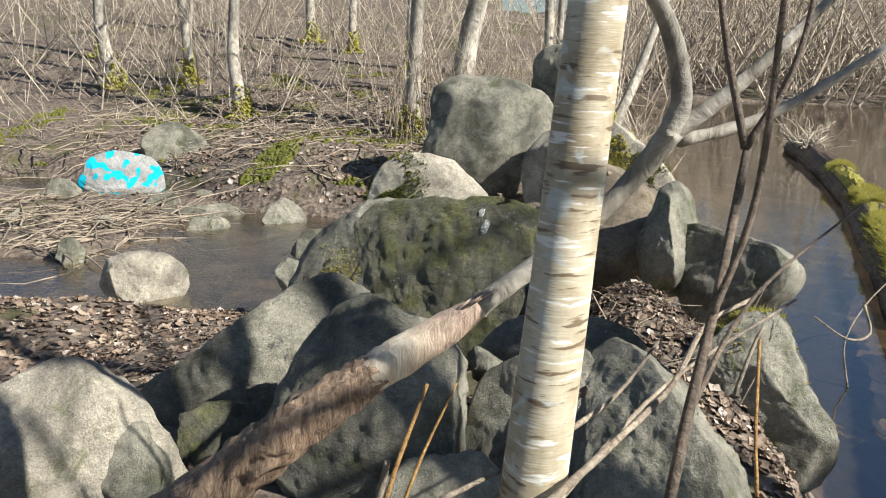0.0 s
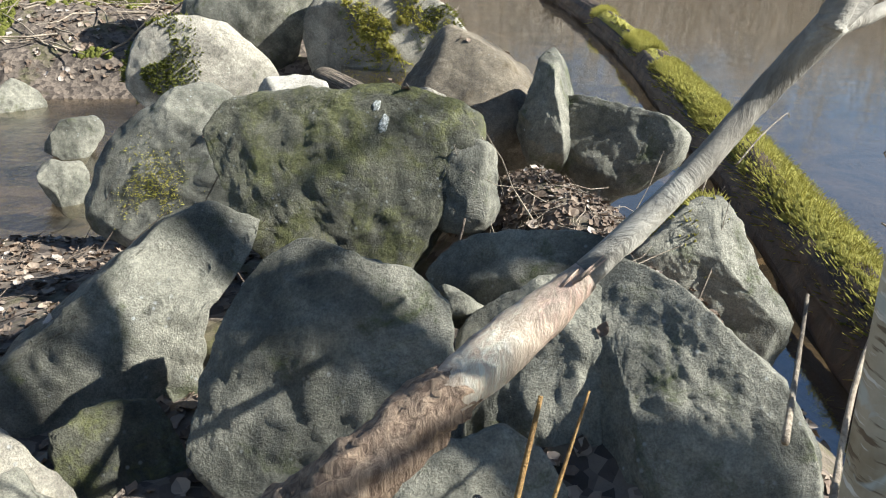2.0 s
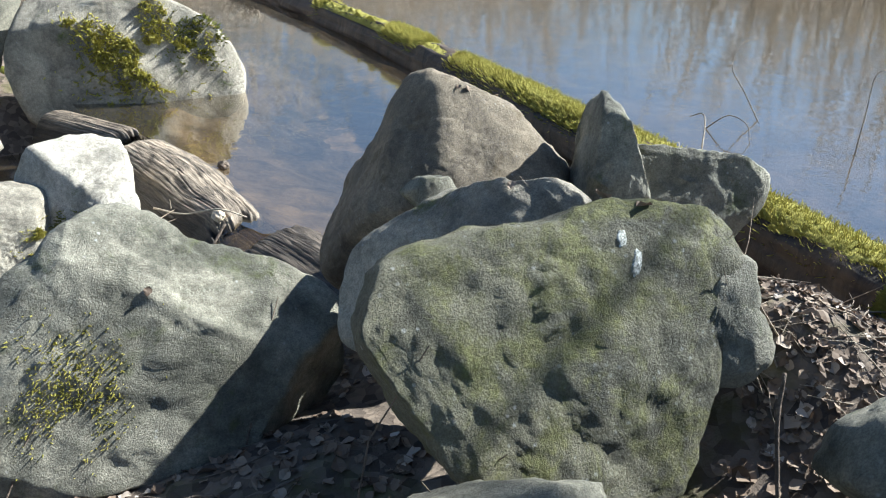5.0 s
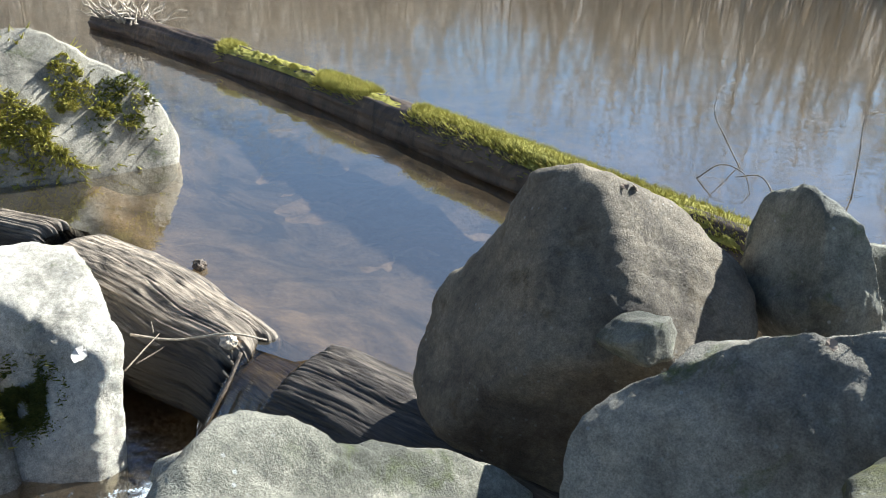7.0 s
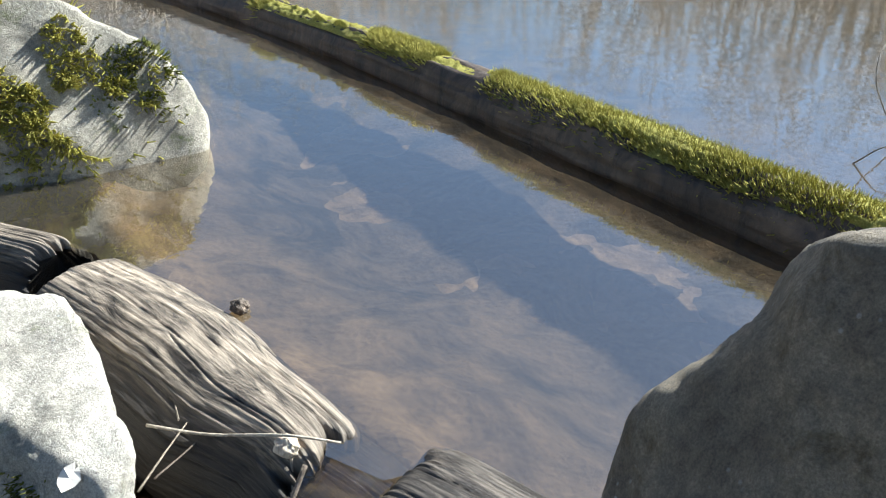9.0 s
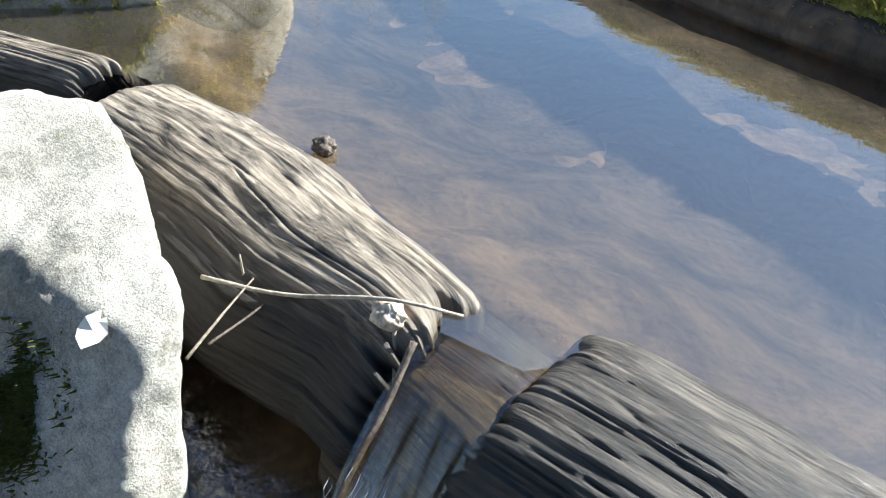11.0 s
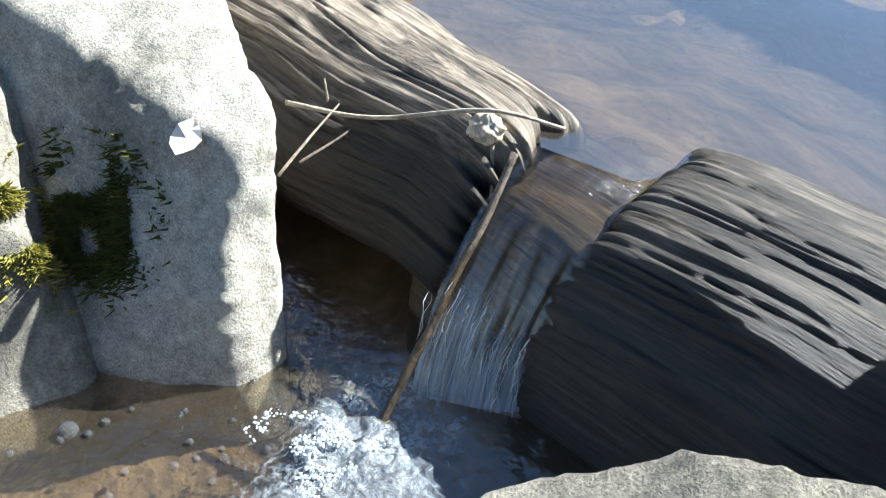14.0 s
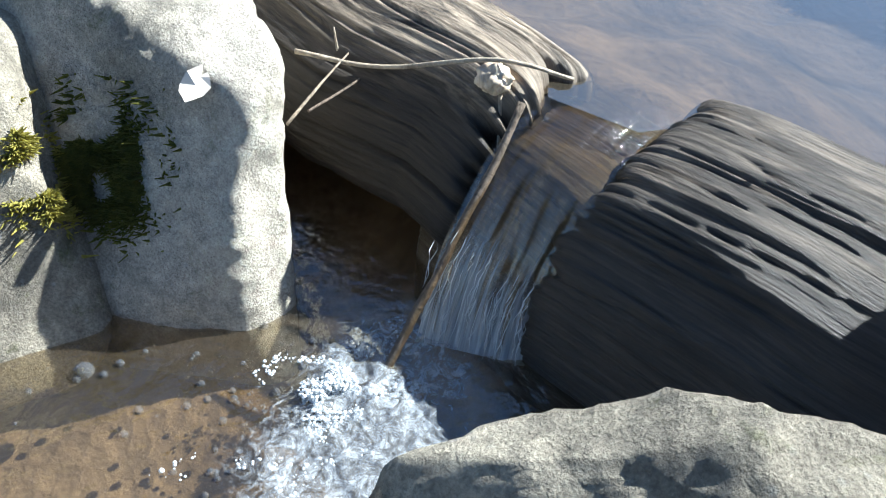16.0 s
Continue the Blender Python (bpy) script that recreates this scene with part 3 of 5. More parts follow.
boulder('moss_far', (0.953, 7.038, 0.365), (75.0, 9.5, -19.4), (1.04, 0.85, 0.71, 0.62, 0.62, 0.64, 0.63, 0.65, 0.75, 0.80, 0.85, 0.93, 0.96, 0.93, 0.71, 0.63, 0.63, 0.71, 0.92, 1.07), 0.50, 0.60, 59, 'light')
boulder('tall_cracked', (-0.342, 7.637, 0.670), (83.3, 1.6, 7.9), (0.68, 0.83, 0.88, 0.78, 0.76, 0.76, 0.78, 0.89, 0.98, 0.85, 0.81, 0.92, 1.11, 1.04, 1.00, 0.96, 0.92, 0.68, 0.59, 0.60), 0.50, 0.60, 61, 'gray')
boulder('knob', (0.474, 8.423, 1.292), (87.2, 0.1, 2.9), (0.28, 0.27, 0.29, 0.35, 0.47, 0.51, 0.55, 0.55, 0.53, 0.45, 0.43, 0.48, 0.59, 0.83, 0.70, 0.65, 0.66, 0.73, 0.51, 0.35), 0.40, 0.50, 67, 'gray')
boulder('moss_left', (-0.835, 6.575, 0.092), (78.8, 2.7, 11.8), (0.68, 0.54, 0.47, 0.45, 0.44, 0.47, 0.51, 0.55, 0.66, 0.71, 0.74, 0.82, 0.76, 0.66, 0.63, 0.60, 0.58, 0.61, 0.71, 0.84), 0.35, 0.50, 71, 'light')
boulder('painted', (-5.778, 7.780, -0.125), (81.2, 4.6, 35.2), (0.59, 0.53, 0.46, 0.37, 0.33, 0.33, 0.36, 0.37, 0.43, 0.50, 0.52, 0.64, 0.52, 0.44, 0.42, 0.42, 0.42, 0.46, 0.56, 0.64), 0.38, 0.50, 81, 'paint')
boulder('s', (-5.636, 9.051, 0.043), (82.6, 3.7, 31.6), (0.60, 0.49, 0.45, 0.43, 0.43, 0.48, 0.49, 0.51, 0.54, 0.58, 0.57, 0.53, 0.55, 0.56, 0.50, 0.50, 0.50, 0.54, 0.66, 0.66), 0.39, 0.50, 82, 'gray')
boulder('s', (-4.643, 6.984, -0.335), (79.0, 4.0, 32.7), (0.25, 0.26, 0.22, 0.21, 0.17, 0.14, 0.14, 0.15, 0.18, 0.17, 0.19, 0.22, 0.30, 0.21, 0.18, 0.17, 0.18, 0.21, 0.27, 0.25), 0.17, 0.23, 83, 'gray')
boulder('s', (-4.065, 7.850, -0.317), (79.5, 2.8, 28.0), (0.25, 0.23, 0.23, 0.24, 0.18, 0.16, 0.16, 0.17, 0.18, 0.18, 0.19, 0.24, 0.23, 0.18, 0.16, 0.16, 0.18, 0.22, 0.25, 0.24), 0.16, 0.22, 84, 'gray')
boulder('s', (-4.387, 7.613, -0.362), (79.3, 3.3, 30.0), (0.16, 0.15, 0.15, 0.12, 0.11, 0.11, 0.12, 0.14, 0.12, 0.12, 0.14, 0.17, 0.20, 0.14, 0.12, 0.11, 0.11, 0.13, 0.17, 0.19), 0.13, 0.18, 85, 'gray')
boulder('s', (-3.954, 6.721, -0.384), (78.1, 3.4, 30.3), (0.61, 0.42, 0.20, 0.13, 0.10, 0.10, 0.10, 0.11, 0.14, 0.21, 0.50, 0.28, 0.18, 0.14, 0.12, 0.11, 0.12, 0.14, 0.20, 0.41), 0.37, 0.48, 86, 'gray')
boulder('s', (-3.462, 6.135, -0.375), (77.2, 3.2, 29.6), (0.26, 0.22, 0.17, 0.15, 0.12, 0.11, 0.12, 0.13, 0.17, 0.22, 0.23, 0.28, 0.17, 0.13, 0.11, 0.11, 0.12, 0.14, 0.20, 0.23), 0.17, 0.23, 87, 'gray')
boulder('s', (-2.777, 6.761, -0.315), (77.9, 1.9, 24.4), (0.25, 0.23, 0.19, 0.18, 0.19, 0.21, 0.19, 0.19, 0.21, 0.21, 0.24, 0.30, 0.27, 0.22, 0.20, 0.20, 0.22, 0.23, 0.29, 0.31), 0.19, 0.25, 88, 'gray')
boulder('s', (-2.689, 3.690, -0.299), (73.4, 4.3, 33.8), (0.38, 0.38, 0.34, 0.33, 0.29, 0.29, 0.30, 0.32, 0.37, 0.35, 0.36, 0.32, 0.30, 0.30, 0.28, 0.28, 0.31, 0.30, 0.31, 0.36), 0.25, 0.32, 89, 'light')
boulder('s', (-4.018, 4.464, -0.328), (75.9, 5.4, 38.2), (0.13, 0.13, 0.12, 0.13, 0.14, 0.17, 0.16, 0.17, 0.16, 0.14, 0.15, 0.16, 0.14, 0.15, 0.17, 0.17, 0.17, 0.19, 0.18, 0.14), 0.12, 0.16, 90, 'gray')
boulder('s', (-5.801, 5.795, -0.374), (78.5, 6.1, 41.2), (0.19, 0.21, 0.16, 0.12, 0.11, 0.11, 0.12, 0.11, 0.11, 0.13, 0.18, 0.19, 0.16, 0.14, 0.09, 0.08, 0.07, 0.07, 0.09, 0.11), 0.17, 0.22, 91, 'gray')
boulder('s', (-6.146, 7.035, -0.266), (80.2, 5.5, 38.6), (0.23, 0.18, 0.16, 0.15, 0.16, 0.16, 0.17, 0.19, 0.23, 0.21, 0.22, 0.25, 0.22, 0.18, 0.16, 0.16, 0.16, 0.16, 0.17, 0.20), 0.19, 0.25, 92, 'gray')
boulder('s', (-4.541, 5.729, -0.356), (77.7, 4.9, 36.1), (0.16, 0.13, 0.11, 0.10, 0.10, 0.11, 0.13, 0.12, 0.12, 0.14, 0.14, 0.11, 0.10, 0.10, 0.11, 0.12, 0.12, 0.15, 0.18, 0.16), 0.12, 0.16, 93, 'gray')
boulder('s', (-1.753, 5.242, -0.305), (74.5, 5.0, 19.9), (0.19, 0.26, 0.29, 0.29, 0.23, 0.21, 0.21, 0.21, 0.19, 0.20, 0.23, 0.25, 0.20, 0.19, 0.19, 0.22, 0.21, 0.17, 0.16, 0.17), 0.17, 0.23, 94, 'gray')
boulder('s', (-1.489, 4.132, -0.311), (71.9, 5.3, 21.0), (0.18, 0.18, 0.21, 0.23, 0.21, 0.20, 0.23, 0.23, 0.21, 0.18, 0.14, 0.13, 0.13, 0.14, 0.17, 0.22, 0.23, 0.28, 0.23, 0.19), 0.13, 0.17, 95, 'gray')
boulder('fore_left', (-0.367, -0.149, 0.460), (61.6, 5.7, 39.4), (0.38, 0.34, 0.34, 0.35, 0.37, 0.36, 0.32, 0.30, 0.32, 0.37, 0.33, 0.35, 0.41, 0.44, 0.42, 0.42, 0.47, 0.47, 0.45, 0.45), 0.30, 0.40, 96, 'light')
boulder('under_left', (0.001, 0.235, 0.353), (53.8, 6.9, 17.3), (0.16, 0.15, 0.15, 0.17, 0.20, 0.19, 0.21, 0.22, 0.23, 0.19, 0.17, 0.19, 0.18, 0.17, 0.18, 0.20, 0.24, 0.22, 0.23, 0.20), 0.20, 0.30, 97, 'dark')
boulder('fore_mid', (0.845, -0.084, 0.526), (50.1, -1.7, -4.1), (0.20, 0.17, 0.17, 0.16, 0.16, 0.14, 0.13, 0.14, 0.18, 0.18, 0.21, 0.22, 0.22, 0.19, 0.17, 0.18, 0.17, 0.16, 0.17, 0.19), 0.15, 0.25, 98, 'gray')
boulder('corner_left', (-0.143, -0.043, 0.492), (53.6, 9.3, 23.7), (0.10, 0.08, 0.07, 0.07, 0.08, 0.11, 0.13, 0.14, 0.11, 0.09, 0.09, 0.11, 0.14, 0.14, 0.14, 0.14, 0.15, 0.19, 0.14, 0.12), 0.15, 0.20, 99, 'gray')
boulder('small_gap', (0.837, 0.440, 0.716), (52.6, -9.4, -37.6), (0.07, 0.06, 0.05, 0.04, 0.04, 0.05, 0.05, 0.05, 0.05, 0.07, 0.06, 0.05, 0.05, 0.05, 0.06, 0.06, 0.05, 0.05, 0.06, 0.08), 0.15, 0.20, 100, 'gray')
boulder('right_edge', (1.294, 0.375, 0.738), (58.4, -14.6, -49.0), (0.09, 0.07, 0.07, 0.07, 0.08, 0.09, 0.13, 0.15, 0.16, 0.11, 0.09, 0.09, 0.09, 0.10, 0.10, 0.11, 0.14, 0.16, 0.15, 0.13), 0.20, 0.30, 101, 'gray')
boulder('peek', (1.062, 2.457, 0.442), (57.6, -7.9, -59.5), (0.11, 0.12, 0.13, 0.10, 0.10, 0.10, 0.10, 0.11, 0.14, 0.13, 0.12, 0.13, 0.15, 0.14, 0.11, 0.10, 0.10, 0.10, 0.12, 0.11), 0.15, 0.20, 102, 'gray')
boulder('small_mid', (0.805, 2.286, 0.790), (72.8, 0.7, -17.9), (0.10, 0.09, 0.09, 0.07, 0.06, 0.06, 0.06, 0.07, 0.07, 0.08, 0.10, 0.08, 0.07, 0.07, 0.07, 0.07, 0.07, 0.07, 0.08, 0.10), 0.12, 0.20, 104, 'gray')
boulder('end_right', (0.106, 3.194, 0.232), (28.9, -12.3, -48.9), (0.23, 0.23, 0.17, 0.13, 0.12, 0.12, 0.13, 0.14, 0.17, 0.22, 0.31, 0.25, 0.23, 0.17, 0.14, 0.12, 0.12, 0.13, 0.15, 0.21), 0.12, 0.16, 105, 'light')

# ---- weir timbers ----
def weathered_wood(name, wet, pale, wet_rough, pale_from, pale_to, streak):
    """Grooved driftwood with its grain along the second coordinate of its own chart; darker low down for wet wood and
    painted shade.
    """
    m, t, b = material(name, 0.6)
    uv = t.nodes.new("ShaderNodeTexCoord").outputs["UV"]

    def chart(sx, sy):
        mp = t.nodes.new("ShaderNodeMapping")
        mp.inputs["Scale"].default_value = (sx, sy, 1)
        t.links.new(uv, mp.inputs["Vector"])
        return mp.outputs[0]

    g = noise_tex(t, chart(75, 3.0), 1.0, 9, 0.74, 0.5)
    fine = noise_tex(t, chart(260, 9), 1.0, 5, 0.72, 0.3)
    broad = noise_tex(t, chart(17, 2.6), 1.0, 7, 0.7, 1.4)
    blot = noise_tex(t, chart(9, 6), 1.0, 6, 0.7)
    dark = mix(t, ramp(t, g, [(0.36, (0, 0, 0)), (0.66, (1, 1, 1))]), tuple(c * 0.42 for c in wet), tuple(c * 1.4 for c in wet))
    light = mix(t, ramp(t, g, [(0.34, (0, 0, 0)), (0.62, (1, 1, 1))]), tuple(c * 0.42 for c in pale), pale)
    # Height blend: wet, shaded tone below; dry, sunlit tone on the crest.
    sep = t.nodes.new("ShaderNodeSeparateXYZ")
    t.links.new(t.nodes.new("ShaderNodeNewGeometry").outputs["Position"], sep.inputs[0])
    dry = t.nodes.new("ShaderNodeMapRange")
    dry.inputs["From Min"].default_value, dry.inputs["From Max"].default_value = pale_from, pale_to
    t.links.new(sep.outputs["Z"], dry.inputs["Value"])
    k = math_node(t, 'MULTIPLY', dry.outputs[0], ramp(t, broad, [(streak - 0.08, (0, 0, 0)), (streak + 0.16, (1, 1, 1))]))
    col = mix(t, k, dark, light)
    col = mix(t, 0.55, col, ramp(t, fine, [(0.3, (0.25, 0.25, 0.25)), (0.7, (0.78, 0.78, 0.78))]), 'OVERLAY')
    col = mix(t, 0.5, col, ramp(t, blot, [(0.35, (0.30, 0.30, 0.30)), (0.65, (0.72, 0.71, 0.69))]), 'OVERLAY')
    t.links.new(col, b.inputs["Base Color"])
    rr = t.nodes.new("ShaderNodeMapRange")
    rr.inputs["To Min"].default_value, rr.inputs["To Max"].default_value = wet_rough, 0.75
    t.links.new(k, rr.inputs["Value"])
    t.links.new(rr.outputs[0], b.inputs["Roughness"])
    n = bump(t, g, 1.0, 0.009, b)
    bump(t, fine, 0.6, 0.004, b, n)
    return m


# Dark tones hold shade on the lower faces as well as wet wood.
M_WEIR = weathered_wood("gray_weathered_timber", (0.028, 0.021, 0.015), (0.52, 0.42, 0.31), 0.6, -0.07, 0.04, 0.44)
M_WEIR_WET_SHADED = weathered_wood("wet_shaded_timber", (0.052, 0.041, 0.031), (0.30, 0.245, 0.19), 0.45, -0.06, 0.035, 0.53)
M_SILL = weathered_wood("algae_brown_timber", (0.085, 0.060, 0.032), (0.20, 0.14, 0.08), 0.3, -0.10, 0.05, 0.45)


def weir_piece(y0, y1, edge, spread, outline, seed, label, mat, relief=1.0):
    """A big split log along y. edge: (y, x) of its side on the pond; outline: (distance from that edge, height), widened by spread (y, factor)."""
    loop = smooth_line([(a, 0, c) for a, c in outline + outline[:1]], 10)
    arc = [0.0]
    for a, c in zip(loop, loop[1:]):
        arc.append(arc[-1] + (c - a).length)
    nu, ny = 430, 210
    qs = np.linspace(0, arc[-1], nu, endpoint=False)
    us, zs = np.interp(qs, arc, [p.x for p in loop]), np.interp(qs, arc, [p.z for p in loop])
    tu, tz = np.roll(us, -2) - np.roll(us, 2), np.roll(zs, -2) - np.roll(zs, 2)
    ln = np.hypot(tu, tz) + 1e-9
    nx_, nz_ = tz / ln, tu / ln
    mid_u, mid_z = us.mean(), zs.mean()
    verts, faces, chart = [], [], []
    end = [0.05 * noise.noise(Vector((q * 9, seed, 1))) + 0.035 * noise.noise(Vector((q * 31, seed, 2))) for q in qs]
    L = abs(y1 - y0)
    for j in range(ny + 1):
        k = j / ny
        k = 1 - (1 - k) ** 1.3
        for i in range(nu):
            stop = y1 + end[i] * (1 if y0 > y1 else -1)
            y = y0 + (stop - y0) * k
            near = min(k, 1 - k) * L
            s = float(np.interp(y, *zip(*spread)))
            f = 1 - 0.14 * math.exp(-near / 0.014)
            q = qs[i]
            drift = 0.02 * noise.noise(Vector((q * 3, y * 0.8, seed + 7)))
            a = noise.noise(Vector(((q + drift) * 17, y * 1.5, seed)))
            c = noise.noise(Vector(((q + drift) * 46, y * 2.4, seed + 3)))
            fine = noise.noise(Vector(((q + drift) * 105, y * 3.5, seed + 5)))
            crack = noise.noise(Vector(((q + drift) * 30, y * 1.1, seed + 11)))
            h = relief * (0.005 * a + 0.0045 * c + 0.003 * fine - 0.018 * max(0, 0.085 - abs(crack)) / 0.085 * max(0, 0.35 + a))
            h += 0.012 * noise.noise(Vector((q * 4, y * 3, seed + 13)))
            u = mid_u + (us[i] - mid_u) * f
            z = mid_z + (zs[i] - mid_z) * f - 0.028 * math.exp(-(1 - k) * L / 0.045)
            u, z = u - nx_[i] * h / max(s, 0.2), z + nz_[i] * h
            verts.append((float(np.interp(y, *zip(*edge))) - u * s, y, z))
            chart.append((q, y))
    for j in range(ny):
        for i in range(nu):
            i2 = (i + 1) % nu
            faces.append((j * nu + i, j * nu + i2, (j + 1) * nu + i2, (j + 1) * nu + i))
    faces.append(tuple(range(nu)))
    faces.append(tuple(ny * nu + i for i in range(nu - 1, -1, -1)))
    ob = mesh_object("weir_log", verts, faces, mat)
    layer = ob.data.uv_layers.new(name="grain")
    idx = np.empty(len(ob.data.loops), int)
    ob.data.loops.foreach_get("vertex_index", idx)
    layer.data.foreach_set("uv", np.array(chart, dtype=np.float32)[idx].ravel())
    return tagged(ob, label, "log", "weir logs")


UNDER = [(0.30, -0.62), (0.05, -0.62), (-0.06, -0.30)]
weir_piece(5.68, 4.07, [(3.9, 0.90), (4.18, 0.91), (4.95, 0.955), (5.3, 0.92), (5.7, 0.85)], [(4.0, 0.80), (4.26, 0.84), (4.56, 1.05), (5.0, 1.15), (5.7, 1.1)],
           [(0.0, 0.0), (0.08, 0.045), (0.20, 0.055), (0.30, 0.02), (0.39, -0.05), (0.45, -0.10), (0.50, -0.17), (0.525, -0.25), (0.50, -0.32), (0.42, -0.36), (0.30, -0.41), (0.22, -0.62), (0.05, -0.62), (-0.06, -0.30)], 4, "weathered gray log with deep grooves damming the pond", M_WEIR)
weir_piece(2.45, 3.85, [(2.4, 1.26), (3.34, 1.115), (3.45, 1.11), (3.84, 1.05), (3.95, 1.03)], [(2.4, 1.0), (4.0, 1.0)],
           [(0.0, 0.0), (0.08, 0.035), (0.19, 0.042), (0.26, 0.012), (0.33, -0.008), (0.40, -0.055), (0.46, -0.115), (0.51, -0.165), (0.545, -0.25), (0.57, -0.42), (0.55, -0.60)] + UNDER, 9, "wet weathered log darkened as in shade, with pale sunlit-toned worn ridges", M_WEIR_WET_SHADED)
weir_piece(4.22, 3.76, [(3.6, 1.02), (4.4, 0.98)], [(3.6, 1.0), (4.4, 1.0)],
           [(0.0, -0.09), (0.12, -0.05), (0.24, -0.045), (0.33, -0.065), (0.40, -0.13), (0.45, -0.22), (0.49, -0.33), (0.51, -0.46), (0.50, -0.60)] + UNDER, 19, "brown algae-stained sill of the notch under the spilling water", M_SILL, 0.8)
weir_piece(6.75, 5.98, [(5.9, 0.86), (6.8, 0.42)], [(5.9, 0.7), (6.8, 0.7)],
           [(0.0, -0.05), (0.10, 0.03), (0.22, 0.04), (0.34, 0.0), (0.44, -0.10), (0.48, -0.22), (0.44, -0.36), (0.3, -0.42), (0.05, -0.40), (-0.06, -0.2)], 14, "short weathered log stub beneath the mossy boulder", M_WEIR)


# ---- mossy pond log ----
def pond_log():
    rng = random.Random(5)
    spine = smooth_line([(2.22, -1.6, 0.08), (2.78, 1.2, 0.08), (3.22, 3.2, 0.08), (3.53, 4.95, 0.07), (3.70, 5.9, 0.07), (3.90, 6.93, 0.06), (4.07, 8.13, 0.06), (4.28, 10.0, 0.06), (4.40, 12.0, 0.06), (4.40, 13.4, 0.04)], 16)
    base = empty("fallen_log", (2.9, 4.0, 0))
    tagged(base, "long fallen log in the pond with yellow moss on top", "log")
    n, sides = len(spine), 64
    verts, faces = [], []
    for i, p in enumerate(spine):
        d = (spine[min(i + 1, n - 1)] - spine[max(i - 1, 0)]).normalized()
        a = d.cross(Vector((0, 0, 1))).normalized()
        b = a.cross(d)
        r = 0.225 - 0.02 * i / n
        for k in range(sides):
            w = 2 * math.pi * k / sides
            q = Vector((math.cos(w) * 2.2, p.y * 1.2, math.sin(w) * 2.2))
            rr = r * (1 + 0.12 * noise.fractal(q, 0.9, 2, 4)) + 0.016 * noise.noise(Vector((math.cos(w) * 9, p.y * 0.9, math.sin(w) * 9))) - 0.02 * max(0, 0.12 - abs(noise.noise(Vector((w * 2.6, p.y * 0.5, 8))))) / 0.12
            verts.append(p + (a * math.cos(w) + b * math.sin(w)) * rr - base.location)
    for i in range(n - 1):
        for k in range(sides):
            k2 = (k + 1) % sides
            faces.append((i * sides + k, (i + 1) * sides + k, (i + 1) * sides + k2, i * sides + k2))
    faces.append(tuple(range(sides)))
    faces.append(tuple((n - 1) * sides + k for k in range(sides - 1, -1, -1)))
    mesh_object("trunk", verts, faces, M_LOG, base)
    # moss tufts
    pieces = []
    for i in range(52000):
        s = rng.random()
        y = -1.5 + s * 11.8
        keep = noise.noise(Vector((0, y * 0.9, 3))) + float(np.interp(y, [4.6, 6.0, 10], [0.6, 0.02, -0.06]))
        if keep < 0.05:
            continue
        x = np.interp(y, [-1.6, 1.2, 3.2, 4.95, 5.9, 6.93, 8.13, 10.0, 12.0], [2.22, 2.78, 3.22, 3.53, 3.70, 3.90, 4.07, 4.28, 4.40])
        zc = 0.07
        w = rng.gauss(1.58, 0.40)
        p = Vector((x + math.cos(w) * 0.218, y, zc + math.sin(w) * 0.218))
        nrm = Vector((math.cos(w), 0, math.sin(w)))
        tip = p + (nrm + Vector((rng.uniform(-.7, .7), rng.uniform(-.7, .7), rng.uniform(-.5, .3)))) * rng.uniform(0.015, 0.055)
        pieces.append(tube([p - nrm * 0.02 - base.location, tip - base.location], [rng.uniform(0.003, 0.008), 0.001], 3, False))
    carpet, quads, nw = [], [], 26
    for i in range(561):
        y = -1.5 + i * 0.02
        x = float(np.interp(y, [-1.6, 1.2, 3.2, 4.95, 5.9, 6.93, 8.13, 10.0, 12.0], [2.22, 2.78, 3.22, 3.53, 3.70, 3.90, 4.07, 4.28, 4.40]))
        here = noise.noise(Vector((0, y * 0.9, 3))) + float(np.interp(y, [4.6, 6.0, 10], [0.6, 0.02, -0.06]))
        for k in range(nw + 1):
            w = 0.75 + 1.65 * k / nw
            q = Vector((w * 4, y * 5, 2))
            on = here - 0.05 + 0.5 * noise.fractal(q, 0.9, 2, 3) - 1.1 * abs(w - 1.58) ** 2
            r = 0.20 + 0.045 * min(1, max(0, on * 3)) + 0.014 * noise.fractal(Vector((w * 14, y * 14, 6)), 0.7, 2, 3)
            carpet.append(Vector((x + math.cos(w) * r, y, 0.07 + math.sin(w) * r)) - base.location)
    for i in range(560):
        for k in range(nw):
            p = i * (nw + 1) + k
            quads.append((p, p + nw + 1, p + nw + 2, p + 1))
    pieces.append((carpet, quads))
    tagged(mesh_object("moss_cover", *join(pieces), M_MOSS, base, "shaggy yellow-green moss"), kind="stuff")
    roots = []
    for i in range(70):
        a = Vector((4.4 + rng.uniform(-.2, .25), 12.6 + rng.uniform(-.6, .6), 0.2))
        b = a + Vector((rng.uniform(-.5, .6), rng.uniform(-.4, .6), rng.uniform(-.05, .5)))
        roots.append(tube(bent(a - base.location, b - base.location, 4, 0.12, rng), lerp_list([0.018, 0.004], 5), 4))
    tagged(mesh_object("root_tangle", *join(roots), M_TWIG_PALE, base, "tangled pale dead roots"), kind="stuff")


pond_log()


